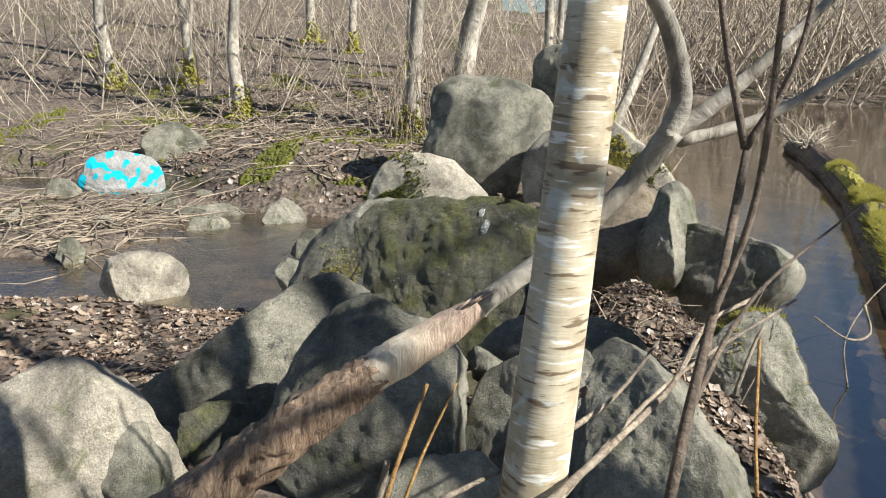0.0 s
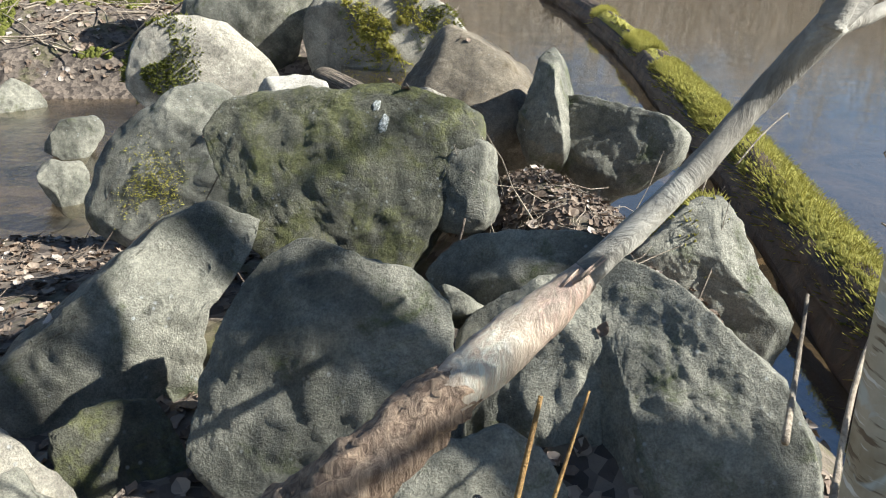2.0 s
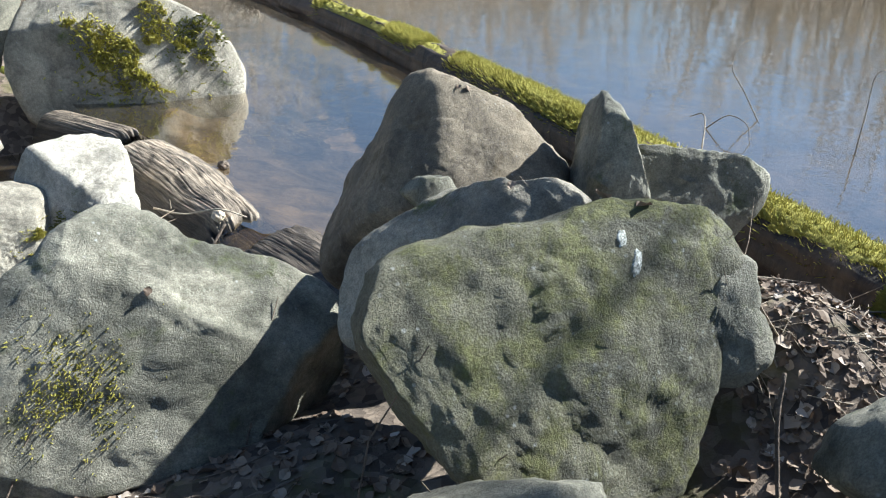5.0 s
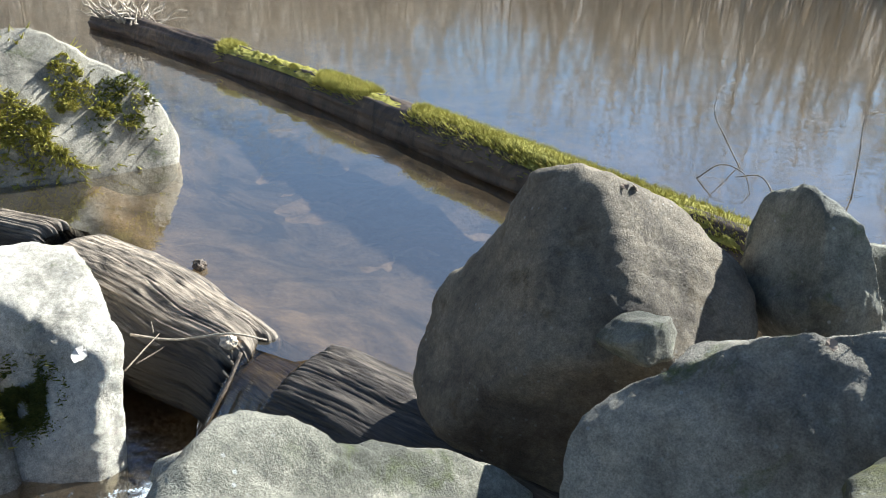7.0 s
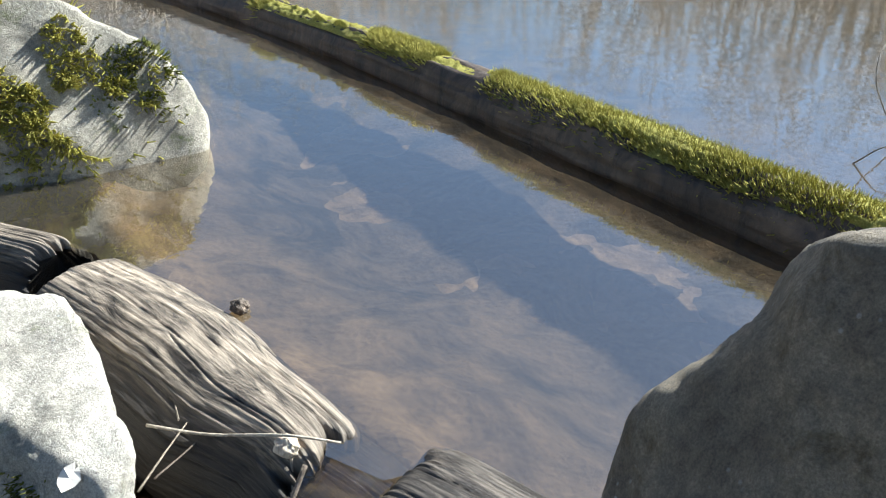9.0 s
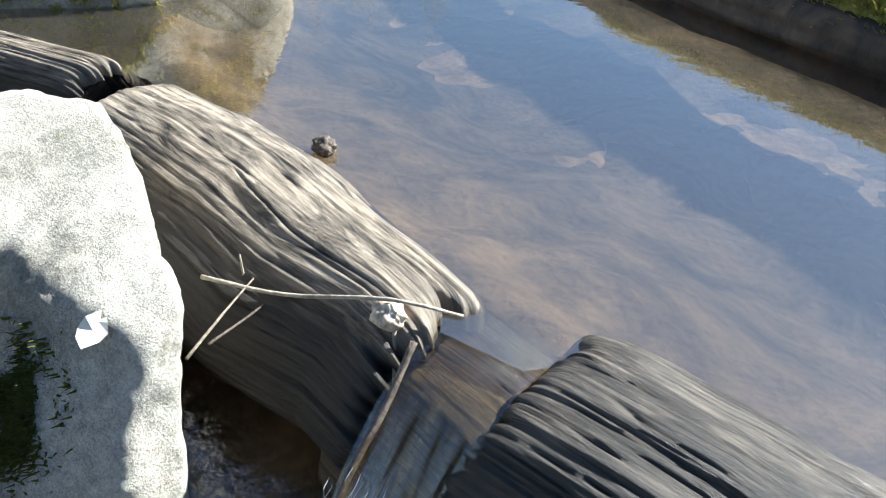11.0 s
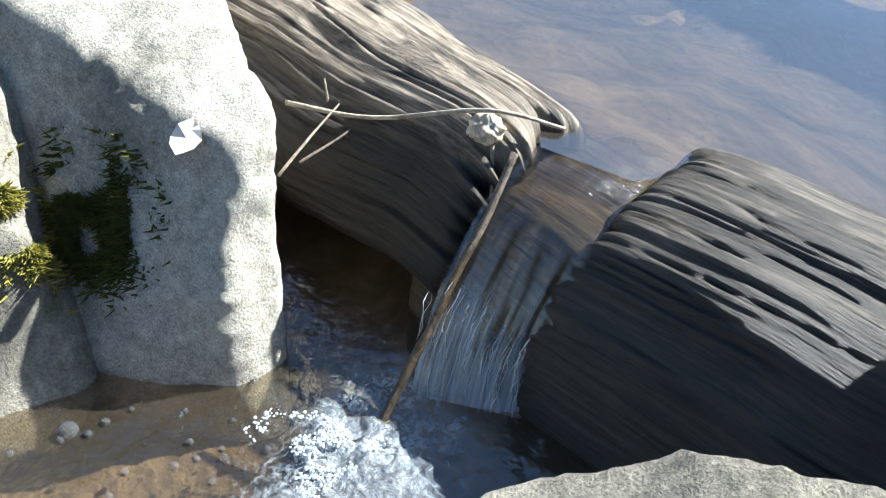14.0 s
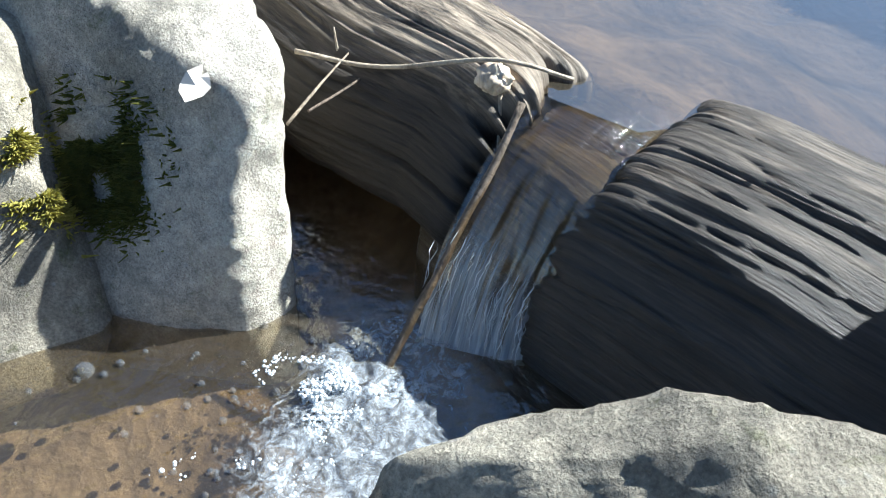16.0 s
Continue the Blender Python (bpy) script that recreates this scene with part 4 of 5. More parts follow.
# ---- broken branch ----
def broken_branch():
    rng = random.Random(8)
    base = empty("broken_branch", (0.35, -0.5, 0.6))
    tagged(base, "broken brown branch with peeling bark lying over boulders", "branch")

    def limb(name, pts, radii, sides, mat, label="", rough=0.10, per=10, flute=0.0):
        line = smooth_line(pts, per)
        rr = lerp_list(radii, len(line))
        verts, faces = tube([p - base.location for p in line], rr, sides, True)
        out = []
        for i, v in enumerate(verts):
            c = line[i // sides] - base.location
            k = i % sides
            f = 1 + rough * noise.fractal(Vector((math.cos(k * 2 * math.pi / sides) * 4, math.sin(k * 2 * math.pi / sides) * 4, (i // sides) * 0.25)), 0.8, 2, 4)
            out.append(c + (Vector(v) - c) * f)
        return mesh_object(name, out, faces, mat, base, label)

    limb("butt", [(0.10, -0.52, 0.50), (0.373, -0.42, 0.719), (0.55, -0.42, 0.88), (0.69, -0.378, 0.99), (0.755, -0.355, 1.035)], [0.075, 0.068, 0.058, 0.050, 0.038], 28, M_BARK_STICK, "thick butt with rough peeling bark", 0.22, 14)
    limb("split_wood", [(0.69, -0.378, 0.99), (0.78, -0.345, 1.052), (0.87, -0.308, 1.11), (0.95, -0.28, 1.168)], [0.040, 0.047, 0.040, 0.026], 20, M_BARE, "bare pale splintered wood", 0.12)
    limb("stem", [(0.91, -0.295, 1.135), (0.975, -0.269, 1.189), (1.12, -0.225, 1.31), (1.247, -0.175, 1.437), (1.335, -0.20, 1.57)], [0.026, 0.024, 0.022, 0.022, 0.027], 16, M_TRUNK, "gray upper stem", 0.14)
    limb("fork", [(1.325, -0.20, 1.555), (1.345, -0.20, 1.64), (1.305, -0.23, 1.78), (1.22, -0.28, 1.92), (1.2, -0.3, 2.1)], [0.025, 0.022, 0.019, 0.016, 0.012], 12, M_TRUNK)
    limb("side_branch", [(1.33, -0.20, 1.56), (1.41, -0.17, 1.62), (1.52, -0.12, 1.72), (1.7, 0.02, 1.9)], [0.02, 0.018, 0.014, 0.009], 10, M_TRUNK)
    splinters = []
    for i in range(26):
        a = Vector((0.76, -0.36, 1.04)).lerp(Vector((0.93, -0.29, 1.15)), rng.random()) - base.location + Vector((rng.uniform(-.02, .02), rng.uniform(-.03, .03), rng.uniform(-.01, .03)))
        splinters.append(tube([a, a + Vector((0.06, 0.022, 0.035)) * rng.uniform(0.4, 1.2) + Vector((0, 0, rng.uniform(0, .012)))], [0.004, 0.001], 4))
    mesh_object("splinters", *join(splinters), M_BARE, base, "sharp splinters at the break")


broken_branch()


# ---- trees ----
def grow(rng, a, d, length, r, depth, out, spread=0.6, sides=5, seg=5):
    pts = [Vector(a)]
    dd = Vector(d).normalized()
    for i in range(seg):
        dd = (dd + Vector((rng.uniform(-1, 1), rng.uniform(-1, 1), rng.uniform(-.6, .9))) * 0.16).normalized()
        pts.append(pts[-1] + dd * length / seg)
    out.setdefault(depth, []).append(tube(pts, lerp_list([r, r * 0.55 if depth else r * 0.4], seg + 1), sides))
    if depth <= 0:
        return
    for i in range(3 + (depth > 1)):
        k = rng.randint(2, seg)
        nd = (dd + Vector((rng.uniform(-1, 1), rng.uniform(-1, 1), rng.uniform(-.2, .8))) * spread).normalized()
        grow(rng, pts[k], nd, length * rng.uniform(0.45, 0.7), r * 0.5, depth - 1, out, spread, max(3, sides - 1), seg)


def tree(base, top, r, seed, label, mat=None, moss=True, limbs=7, start=0.45, wobble=0.012, sides=12, name="tree"):
    rng = random.Random(seed)
    ob = empty(name, base)
    tagged(ob, label, "tree", "bare trees on the bank")
    a, b = Vector((0, 0, -0.15)), Vector(top) - Vector(base)
    pts = smooth_line(bent(a, b, 6, wobble, rng), 4)
    n = len(pts)
    rr = [r * (1 - 0.75 * i / (n - 1)) * (1 + 0.55 * math.exp(-i * 0.9)) for i in range(n)]
    mesh_object("trunk", *tube(pts, rr, sides, True, 0.05, rng), mat or M_TRUNK, ob)
    out = {}
    for i in range(limbs):
        k = rng.randint(int(n * start), n - 1)
        w = rng.uniform(0, 2 * math.pi)
        grow(rng, pts[k], (math.cos(w), math.sin(w), rng.uniform(0.3, 1.0)), b.length * rng.uniform(0.14, 0.28), rr[k] * 0.5, 2, out)
    for piece in out.get(2, []):
        mesh_object("limb", *piece, mat or M_TRUNK, ob)
    for dep, nm in ((1, "branches"), (0, "twigs")):
        if dep in out:
            tagged(mesh_object(nm, *join(out[dep]), mat or M_TRUNK if dep else M_TWIG, ob), kind="stuff")
    if moss:
        tufts = []
        for i in range(260):
            w, h = rng.uniform(0, 6.28), abs(rng.gauss(0, 0.22))
            q = r * 1.5 * (1 - min(h, .5)) * rng.uniform(0.75, 1.1) + (0.12 if h < .08 else 0)
            p = Vector((math.cos(w) * q, math.sin(w) * q, h))
            tufts.append(tube([p, p + Vector((math.cos(w) * .05, math.sin(w) * .05, rng.uniform(-.03, .05)))], [rng.uniform(.02, .045), .006], 5))
        tagged(mesh_object("moss_collar", *join(tufts), M_MOSS, ob, "bright moss round the foot"), kind="stuff")
    return ob


def ground_z(x, y):
    return float(height(np.array(float(x)), np.array(float(y))))


tree((1.085, -1.0, ground_z(1.085, -1.0)), (1.50, 0.55, 7.2), 0.053, 21, "slender silver birch with banded bark among the boulders", M_BIRCH, False, 12, 0.35, wobble=0.0, sides=20, name="birch_tree")
for bx, by, tx, ty, th, r, sd in ((-5.73, 11.5, -6.4, 12.4, 8, 0.13, 31), (-9.6, 13.2, -11.2, 14.0, 9, 0.15, 32), (-8.2, 13.8, -9.0, 14.6, 8, 0.11, 33), (-9.2, 15.5, -9.3, 16.2, 7, 0.06, 34),
                                  (-2.2, 10.6, -2.2, 11.2, 9, 0.13, 35), (-1.5, 10.8, -0.5, 11.6, 9, 0.20, 36), (-3.6, 15.5, -3.8, 16, 8, 0.09, 37), (-0.3, 12.6, 0.2, 13.4, 8, 0.10, 38),
                                  (0.1, 12.9, -0.2, 13.6, 8, 0.07, 39), (1.0, 11.5, 3.5, 14.5, 7, 0.09, 40), (-5.5, 17, -5.6, 18, 9, 0.10, 41), (-12, 16, -12.6, 17, 9, 0.12, 42), (-7.0, 18, -7.2, 19, 10, 0.13, 43)):
    tree((bx, by, ground_z(bx, by)), (tx, ty, th), r, sd, "bare pale-barked alder with mossy foot on the far bank")


for bx, by, tx, ty, th, r, sd in ((4.2, -1.6, 4.5, 0.3, 7.5, 0.10, 61), (6.2, -1.8, 6.4, 0.3, 9, 0.12, 67)):
    tree((bx, by, ground_z(bx, by)), (tx, ty, th), r, sd, "bare alder leaning over the pond", limbs=8, start=0.2)


def sapling(base, stems, seed, label, mat, name="sapling"):
    rng = random.Random(seed)
    ob = empty(name, base)
    tagged(ob, label, "sapling", "thin saplings")
    for pts, r0, r1 in stems:
        line = smooth_line([Vector(p) - Vector(base) for p in pts], 6)
        mesh_object("stem", *tube(line, lerp_list([r0, r1], len(line)), 8), mat, ob)
    return ob


sapling((1.30, -0.86, 0.45), [([(1.30, -0.86, 0.45), (1.355, -0.706, 1.034), (1.41, -0.56, 1.32), (1.456, -0.40, 1.57)], 0.011, 0.008), ([(1.45, -0.41, 1.56), (1.40, -0.38, 1.75), (1.36, -0.36, 1.95)], 0.008, 0.005),
                             ([(1.45, -0.41, 1.56), (1.52, -0.40, 1.72), (1.55, -0.36, 1.95)], 0.008, 0.004), ([(1.40, -0.58, 1.28), (1.455, -0.55, 1.5), (1.46, -0.55, 1.85)], 0.007, 0.005),
                             ([(1.37, -0.64, 1.12), (1.5, -0.4, 1.28), (1.75, -0.1, 1.42)], 0.006, 0.002)], 3, "thin dark forked sapling beside the birch", M_TWIG_DARK)
sapling((0.74, -0.62, 0.45), [([(0.74, -0.62, 0.45), (0.80, -0.50, 0.80), (0.86, -0.40, 1.02)], 0.008, 0.004), ([(0.79, -0.56, 0.6), (0.86, -0.5, 0.86), (0.93, -0.42, 1.04)], 0.006, 0.002)], 4, "orange-brown dry stalks rising beside the branch", M_FERN, "stalk")
sapling((0.72, -0.55, 0.42), [([(0.72, -0.55, 0.42), (0.75, -0.42, 0.7), (0.77, -0.40, 0.82)], 0.009, 0.008)], 5, "broken pale twig stub standing among boulders", M_TWIG, "stalk")
sapling((1.05, -1.0, 0.5), [([(0.95, -0.95, 0.78), (1.15, -0.72, 0.95), (1.35, -0.45, 1.10), (1.62, -0.2, 1.22)], 0.007, 0.003)], 6, "thin gray bent twig leaning over the rocks", M_TWIG, "stalk")


# ---- thickets ----
def thicket(name, count, xr, yr, hr, seed, mat, label, lean=0.35, r=0.014, zf=None):
    rng = random.Random(seed)
    pieces = []
    for i in range(count):
        x, y = rng.uniform(*xr), rng.uniform(*yr)
        z = ground_z(x, y)
        if z < -0.2:
            continue
        h = rng.uniform(*hr)
        a = Vector((x, y, z - 0.05))
        d = Vector((rng.uniform(-lean, lean), rng.uniform(-lean, lean), 1)).normalized()
        b = a + d * h
        bow = Vector((rng.uniform(-.3, .3), rng.uniform(-.3, .3), rng.uniform(-.25, .1))) * h * 0.5
        pts = [a, a.lerp(b, 0.4) + bow * 0.3, a.lerp(b, 0.75) + bow * 0.6, b + bow]
        rr = r * rng.uniform(0.5, 1.3)
        pieces.append(tube(pts, [rr, rr * .8, rr * .55, rr * .25], 4, False))
        for j in range(3):
            k = rng.uniform(0.35, 0.95)
            p = a.lerp(b, k) + bow * k * k
            q = p + Vector((rng.uniform(-1, 1), rng.uniform(-1, 1), rng.uniform(-.2, 1))) * h * 0.22
            pieces.append(tube([p, q], [rr * .45, rr * .15], 3, False))
    ob = mesh_object(name, *join(pieces), mat)
    return tagged(ob, label, "brush", kind="stuff")


thicket("brush", 1100, (-20, 3), (11.5, 30), (0.5, 3.4), 51, M_TWIG_PALE, "tangle of bare pale brush on the far bank", 0.7)
thicket("brush", 1500, (-14, 2), (9.4, 22), (0.15, 0.9), 52, M_TWIG_PALE, "low dark dead brush on the far bank", 1.2, 0.008)
thicket("brush", 150, (-2.9, 0.9), (9.2, 11.5), (0.5, 2.2), 53, M_TWIG, "cluster of thin bare shoots behind the cracked boulder", 0.2, 0.012)
thicket("brush", 1700, (-2, 36), (27.4, 38), (1.5, 10.0), 54, M_TWIG_PALE, "bare leaning alder brush on the opposite shore", 0.8, 0.035)
thicket("brush", 1000, (35, 48), (-6, 32), (2, 13.0), 55, M_TWIG_PALE, "bare brush on the distant shore", 0.5, 0.07)

# ---- things dropped on the surface ----
from mathutils.bvhtree import BVHTree


def bvh_of(objs):
    vs, fs = [], []
    for o in objs:
        m = Matrix.Translation(o.location)
        k = len(vs)
        vs.extend(m @ v.co for v in o.data.vertices)
        fs.extend(tuple(i + k for i in p.vertices) for p in o.data.polygons)
    return BVHTree.FromPolygons(vs, fs)


GROUND = bvh_of([bpy.data.objects["ground"]])
STONES = bvh_of(list(ROCKS.values()))


def drop(x, y, rocks=False):
    g = GROUND.ray_cast(Vector((x, y, 4)), Vector((0, 0, -1)))
    r = STONES.ray_cast(Vector((x, y, 4)), Vector((0, 0, -1)))
    if r[0] is not None and (g[0] is None or r[0].z > g[0].z):
        return (r[0], r[1], True)
    return (g[0], g[1], False) if g[0] is not None else (None, None, False)


def leaf_shape(p, nrm, size, rng):
    """One curled leaf: a bent oval of eight faces."""
    n = (Vector(nrm) + Vector((rng.uniform(-.6, .6), rng.uniform(-.6, .6), rng.uniform(0, .4)))).normalized()
    a = n.cross(Vector((rng.uniform(-1, 1), rng.uniform(-1, 1), rng.uniform(-.3, .3)))).normalized()
    b = n.cross(a)
    curl = rng.uniform(-0.3, 0.6)
    verts = []
    for u in range(5):
        s = u / 4 - 0.5
        w = (0.03, 0.34, 0.42, 0.28, 0.02)[u] * rng.uniform(0.85, 1.1)
        for k in (-1, 0, 1):
            verts.append(p + a * s * size + b * k * w * size + n * (size * (curl * s * s + abs(k) * rng.uniform(-.05, .22)) + 0.006))
    faces = []
    for u in range(4):
        for k in range(2):
            i = u * 3 + k
            faces.append((i, i + 1, i + 4, i + 3))
    return verts, faces


def litter(count, xr, yr, seed, label, size=(0.03, 0.065), on_rocks=0.06):
    rng = random.Random(seed)
    pieces = []
    for i in range(count):
        x, y = rng.uniform(*xr), rng.uniform(*yr)
        p, n, rock = drop(x, y)
        if p is None or p.z < -0.36 or (x > pond_edge(y) and p.z < 0.03) or (rock and (rng.random() > on_rocks or n.z < 0.75)):
            continue
        pieces.append(leaf_shape(p, n, rng.uniform(*size), rng))
    return tagged(mesh_object("leaf_litter", *join(pieces), M_LEAF, smooth=False), label, "leaves", kind="stuff")


litter(5200, (-1.8, 1.9), (-0.6, 3.4), 71, "brown curled dead leaves between the boulders", on_rocks=0.02)
litter(1700, (1.0, 1.9), (0.4, 1.9), 72, "dead leaves on the soil beside the mossy cushion", (0.02, 0.045), 0.0)
litter(3200, (-7, 0), (7.4, 14), 73, "dead leaves on the far bank", (0.05, 0.12), 0.0)
litter(4500, (-6.5, -1.2), (0.2, 3.8), 74, "dead leaves on the muddy near bank", (0.04, 0.08), 0.0)


def ground_twigs(name, count, xr, yr, length, seed, mat, label, r=0.004, lift=0.01, rocks=False):
    rng = random.Random(seed)
    pieces = []
    for i in range(count):
        x, y = rng.uniform(*xr), rng.uniform(*yr)
        p, n, rock = drop(x, y)
        if p is None or p.z < -0.5 or (rock and not rocks):
            continue
        w, L = rng.uniform(0, 6.28), rng.uniform(*length)
        a = p + Vector((0, 0, lift))
        b = a + Vector((math.cos(w), math.sin(w), rng.uniform(-.05, .3))) * L
        q = drop(b.x, b.y)[0]
        if q is not None:
            b.z = max(q.z, a.z - 0.1) + rng.uniform(0, .12) * L + lift
        pieces.append(tube(bent(a, b, 3, 0.06, rng), lerp_list([r * rng.uniform(.5, 1.4), r * .4], 4), 4, False))
    return tagged(mesh_object(name, *join(pieces), mat), label, "twigs", kind="stuff")


ground_twigs("twig_litter", 160, (1.1, 1.9), (0.7, 1.9), (0.08, 0.35), 81, M_TWIG, "fine dry twigs and grass on the soil", 0.003)
ground_twigs("twig_litter", 110, (-1.6, 0.3), (0.6, 2.6), (0.1, 0.5), 82, M_TWIG_DARK, "dark twigs among the dead leaves", 0.004)
ground_twigs("driftwood_pile", 300, (-6.6, -3.5), (3.8, 6.9), (0.3, 1.3), 83, M_TWIG, "heap of pale washed-up sticks on the gravel bar", 0.012, 0.03, True)
ground_twigs("twig_litter", 500, (-9, 0.5), (7.6, 13), (0.3, 1.4), 84, M_TWIG, "fallen sticks on the far bank", 0.012, 0.02)


def ground_moss(count, xr, yr, seed, level, label):
    """Tufts on the soil, in patches."""
    rng = random.Random(seed)
    pieces = []
    for i in range(count):
        x, y = rng.uniform(*xr), rng.uniform(*yr)
        if noise.noise(Vector((x * 0.9, y * 0.9, seed))) < level:
            continue
        p, n, rock = drop(x, y)
        if p is None or rock or p.z < -0.3:
            continue
        k = rng.uniform(0.02, 0.05)
        tip = p + Vector((rng.uniform(-.5, .5), rng.uniform(-.5, .5), 1)) * rng.uniform(0.015, 0.05)
        pieces.append(tube([p - Vector((0, 0, 0.02)), p.lerp(tip, 0.6), tip], [k, k * 0.8, k * 0.2], 5, False))
    tagged(mesh_object("ground_moss", *join(pieces), M_MOSS_DARK), label, "moss", kind="stuff")


ground_moss(5000, (-3.83, -2.02), (7.63, 10.45), 86, 0.02, "mossy low bank above the stream stones")
ground_moss(9000, (-10, 0.5), (7.6, 15), 85, 0.16, "low green moss patches on the far bank")


def moss_on(key, centre, radius, count, seed, mat, label, length=0.03, thick=0.008, facing=None):
    count, thick, length = count * 5, thick * 0.55, length * 0.7
    """Tufts of moss rooted on a boulder around a point."""
    rng = random.Random(seed)
    ob = ROCKS[key]
    tree_ = bvh_of([ob])
    pieces = []
    for i in range(count):
        d = Vector((rng.gauss(0, 1), rng.gauss(0, 1), rng.gauss(0, 1))) * radius * 0.55
        p, n, idx, dist = tree_.find_nearest(Vector(centre) + d)
        if p is None or (facing and n.dot(Vector(facing)) < 0.05) or noise.noise(p * (1.2 / radius)) < -0.05:
            continue
        tip = p + (n * 0.8 + Vector((rng.uniform(-.7, .7), rng.uniform(-.7, .7), rng.uniform(-.6, .5)))) * length * rng.uniform(0.4, 1.2)
        pieces.append(tube([p - n * thick - ob.location, tip - ob.location], [thick * rng.uniform(.5, 1.3), thick * .2], 4, False))
    if pieces:
        tagged(mesh_object("moss_patch", *join(pieces), mat, ob, label), kind="stuff")


moss_on('white', (-0.095, 4.54, -0.12), 0.11, 1500, 91, M_MOSS_DARK, "green feathery moss", 0.035, 0.007)
moss_on('white_b', (-0.15, 4.53, -0.10), 0.10, 700, 92, M_MOSS, "yellow moss tuft", 0.03, 0.007)
moss_on('left_mid', (-0.42, 2.52, 0.28), 0.17, 500, 93, M_MOSS, "yellow moss low on the boulder", 0.02, 0.007)
moss_on('moss_far', (0.95, 6.5, 0.55), 0.42, 1700, 94, M_MOSS, "thick yellow-green moss", 0.07, 0.016)
moss_on('moss_far', (1.5, 6.7, 0.5), 0.2, 260, 95, M_MOSS_DARK, "small moss tufts", 0.05, 0.014)
moss_on('moss_left', (-1.4, 6.4, 0.15), 0.4, 1100, 96, M_MOSS_DARK, "dark moss on the shaded side", 0.06, 0.018)
moss_on('pad_rock', (1.72, 1.1, 0.72), 0.13, 900, 97, M_MOSS, "yellow moss cushion", 0.03, 0.008)


def flat_patch(key, centre, radius, seed, mat, name, label, lobes=7):
    rng = random.Random(seed)
    ob = ROCKS[key]
    tree_ = bvh_of([ob])
    verts, faces = [], []
    p0, n0, _, _ = tree_.find_nearest(Vector(centre))
    a = n0.cross(Vector((0.3, 0.2, 0.9))).normalized()
    b = n0.cross(a)
    for j in range(6):
        for k in range(24):
            w = 2 * math.pi * k / 24
            r = radius * (j + 0.3) / 5.3 * (1 + 0.5 * noise.noise(Vector((math.cos(w) * 1.7, math.sin(w) * 1.7, seed))))
            q = p0 + (a * math.cos(w) * 0.55 + b * math.sin(w)) * r
            s, n, _, _ = tree_.find_nearest(q)
            verts.append(s + n * (0.003 if j < 5 else -0.003) - ob.location)
    for j in range(5):
        for k in range(24):
            k2 = (k + 1) % 24
            faces.append((j * 24 + k, j * 24 + k2, (j + 1) * 24 + k2, (j + 1) * 24 + k))
    faces.append(tuple(range(24)))
    mesh_object(name, verts, faces, mat, ob, label)


flat_patch('mossy_dark', (0.68, 1.12, 1.03), 0.034, 3, M_LICHEN, "lichen_patch", "white crusty spot")
flat_patch('mossy_dark', (0.66, 1.24, 1.08), 0.026, 4, M_LICHEN, "lichen_patch", "white crusty spot")


# ---- spill over the weir ----
def spill():
    rng = random.Random(12)
    lip = smooth_line([(0.86, 4.08, -0.004), (0.72, 4.07, -0.012), (0.60, 4.05, -0.055), (0.50, 4.03, -0.15), (0.42, 4.01, -0.26), (0.34, 3.98, -0.43)], 12)
    side = smooth_line([(0.92, 3.86, -0.004), (0.76, 3.83, -0.020), (0.65, 3.81, -0.085), (0.57, 3.80, -0.19), (0.52, 3.80, -0.30), (0.49, 3.79, -0.43)], 12)
    n, m = len(lip), 70
    verts, faces = [], []
    for i, (a, c) in enumerate(zip(lip, side)):
        s = i / (n - 1)
        for k in range(m + 1):
            u = k / m
            ripple = 0.020 * noise.noise(Vector((u * 6, s * 1.6, 1))) * min(1, s * 2.5) + 0.010 * noise.noise(Vector((u * 17, s * 3, 4))) * min(1, s * 2) + 0.003 * noise.noise(Vector((u * 45, s * 9, 6)))
            verts.append(a.lerp(c, u) + Vector((-0.55, -0.15, 0.8)) * (ripple + 0.012 * math.sin(u * math.pi) * min(1, s * 3)))
    for i in range(n - 1):
        for k in range(m):
            a = i * (m + 1) + k
            faces.append((a, a + 1, a + m + 2, a + m + 1))
    ob = mesh_object("waterfall", verts, faces, M_FALL)
    ob.data.attributes.new("thick", 'FLOAT', 'POINT').data.foreach_set("value", [float(np.interp(i / (n - 1), [0, 0.45, 0.7, 1.0], [-0.6, -0.2, 0.35, 0.85])) for i in range(n) for k in range(m + 1)])
    layer = ob.data.uv_layers.new(name="flow")
    idx = np.empty(len(ob.data.loops), int)
    ob.data.loops.foreach_get("vertex_index", idx)
    layer.data.foreach_set("uv", np.array([(k / m, i / (n - 1)) for i in range(n) for k in range(m + 1)], dtype=np.float32)[idx].ravel())
    tagged(ob, "thin clear water spilling over the notched log", "water", kind="structure")
    streaks = []
    for i in range(70):
        u = rng.random() ** 0.8
        s0 = rng.uniform(0.68, 0.93)
        s1 = min(1, s0 + rng.uniform(0.05, 0.22))
        pts = []
        for j in range(5):
            q = (s0 + (s1 - s0) * j / 4) * (n - 1)
            a, c = lip[min(n - 1, int(q))], side[min(n - 1, int(q))]
            pts.append(a.lerp(c, min(1, max(0, u + rng.uniform(-.008, .008)))) + Vector((-0.014, -0.004, 0.022)) + Vector((-0.02, 0, 0)) * rng.random() * s1)
        streaks.append(tube(pts, [0.0002, rng.uniform(.0004, .0010), rng.uniform(.0004, .0014), rng.uniform(.0004, .0012), 0.0003], 5, False))
    tagged(mesh_object("white_streaks", *join(streaks), M_STREAK), "white streaks in the falling water", "foam", kind="stuff")


spill()


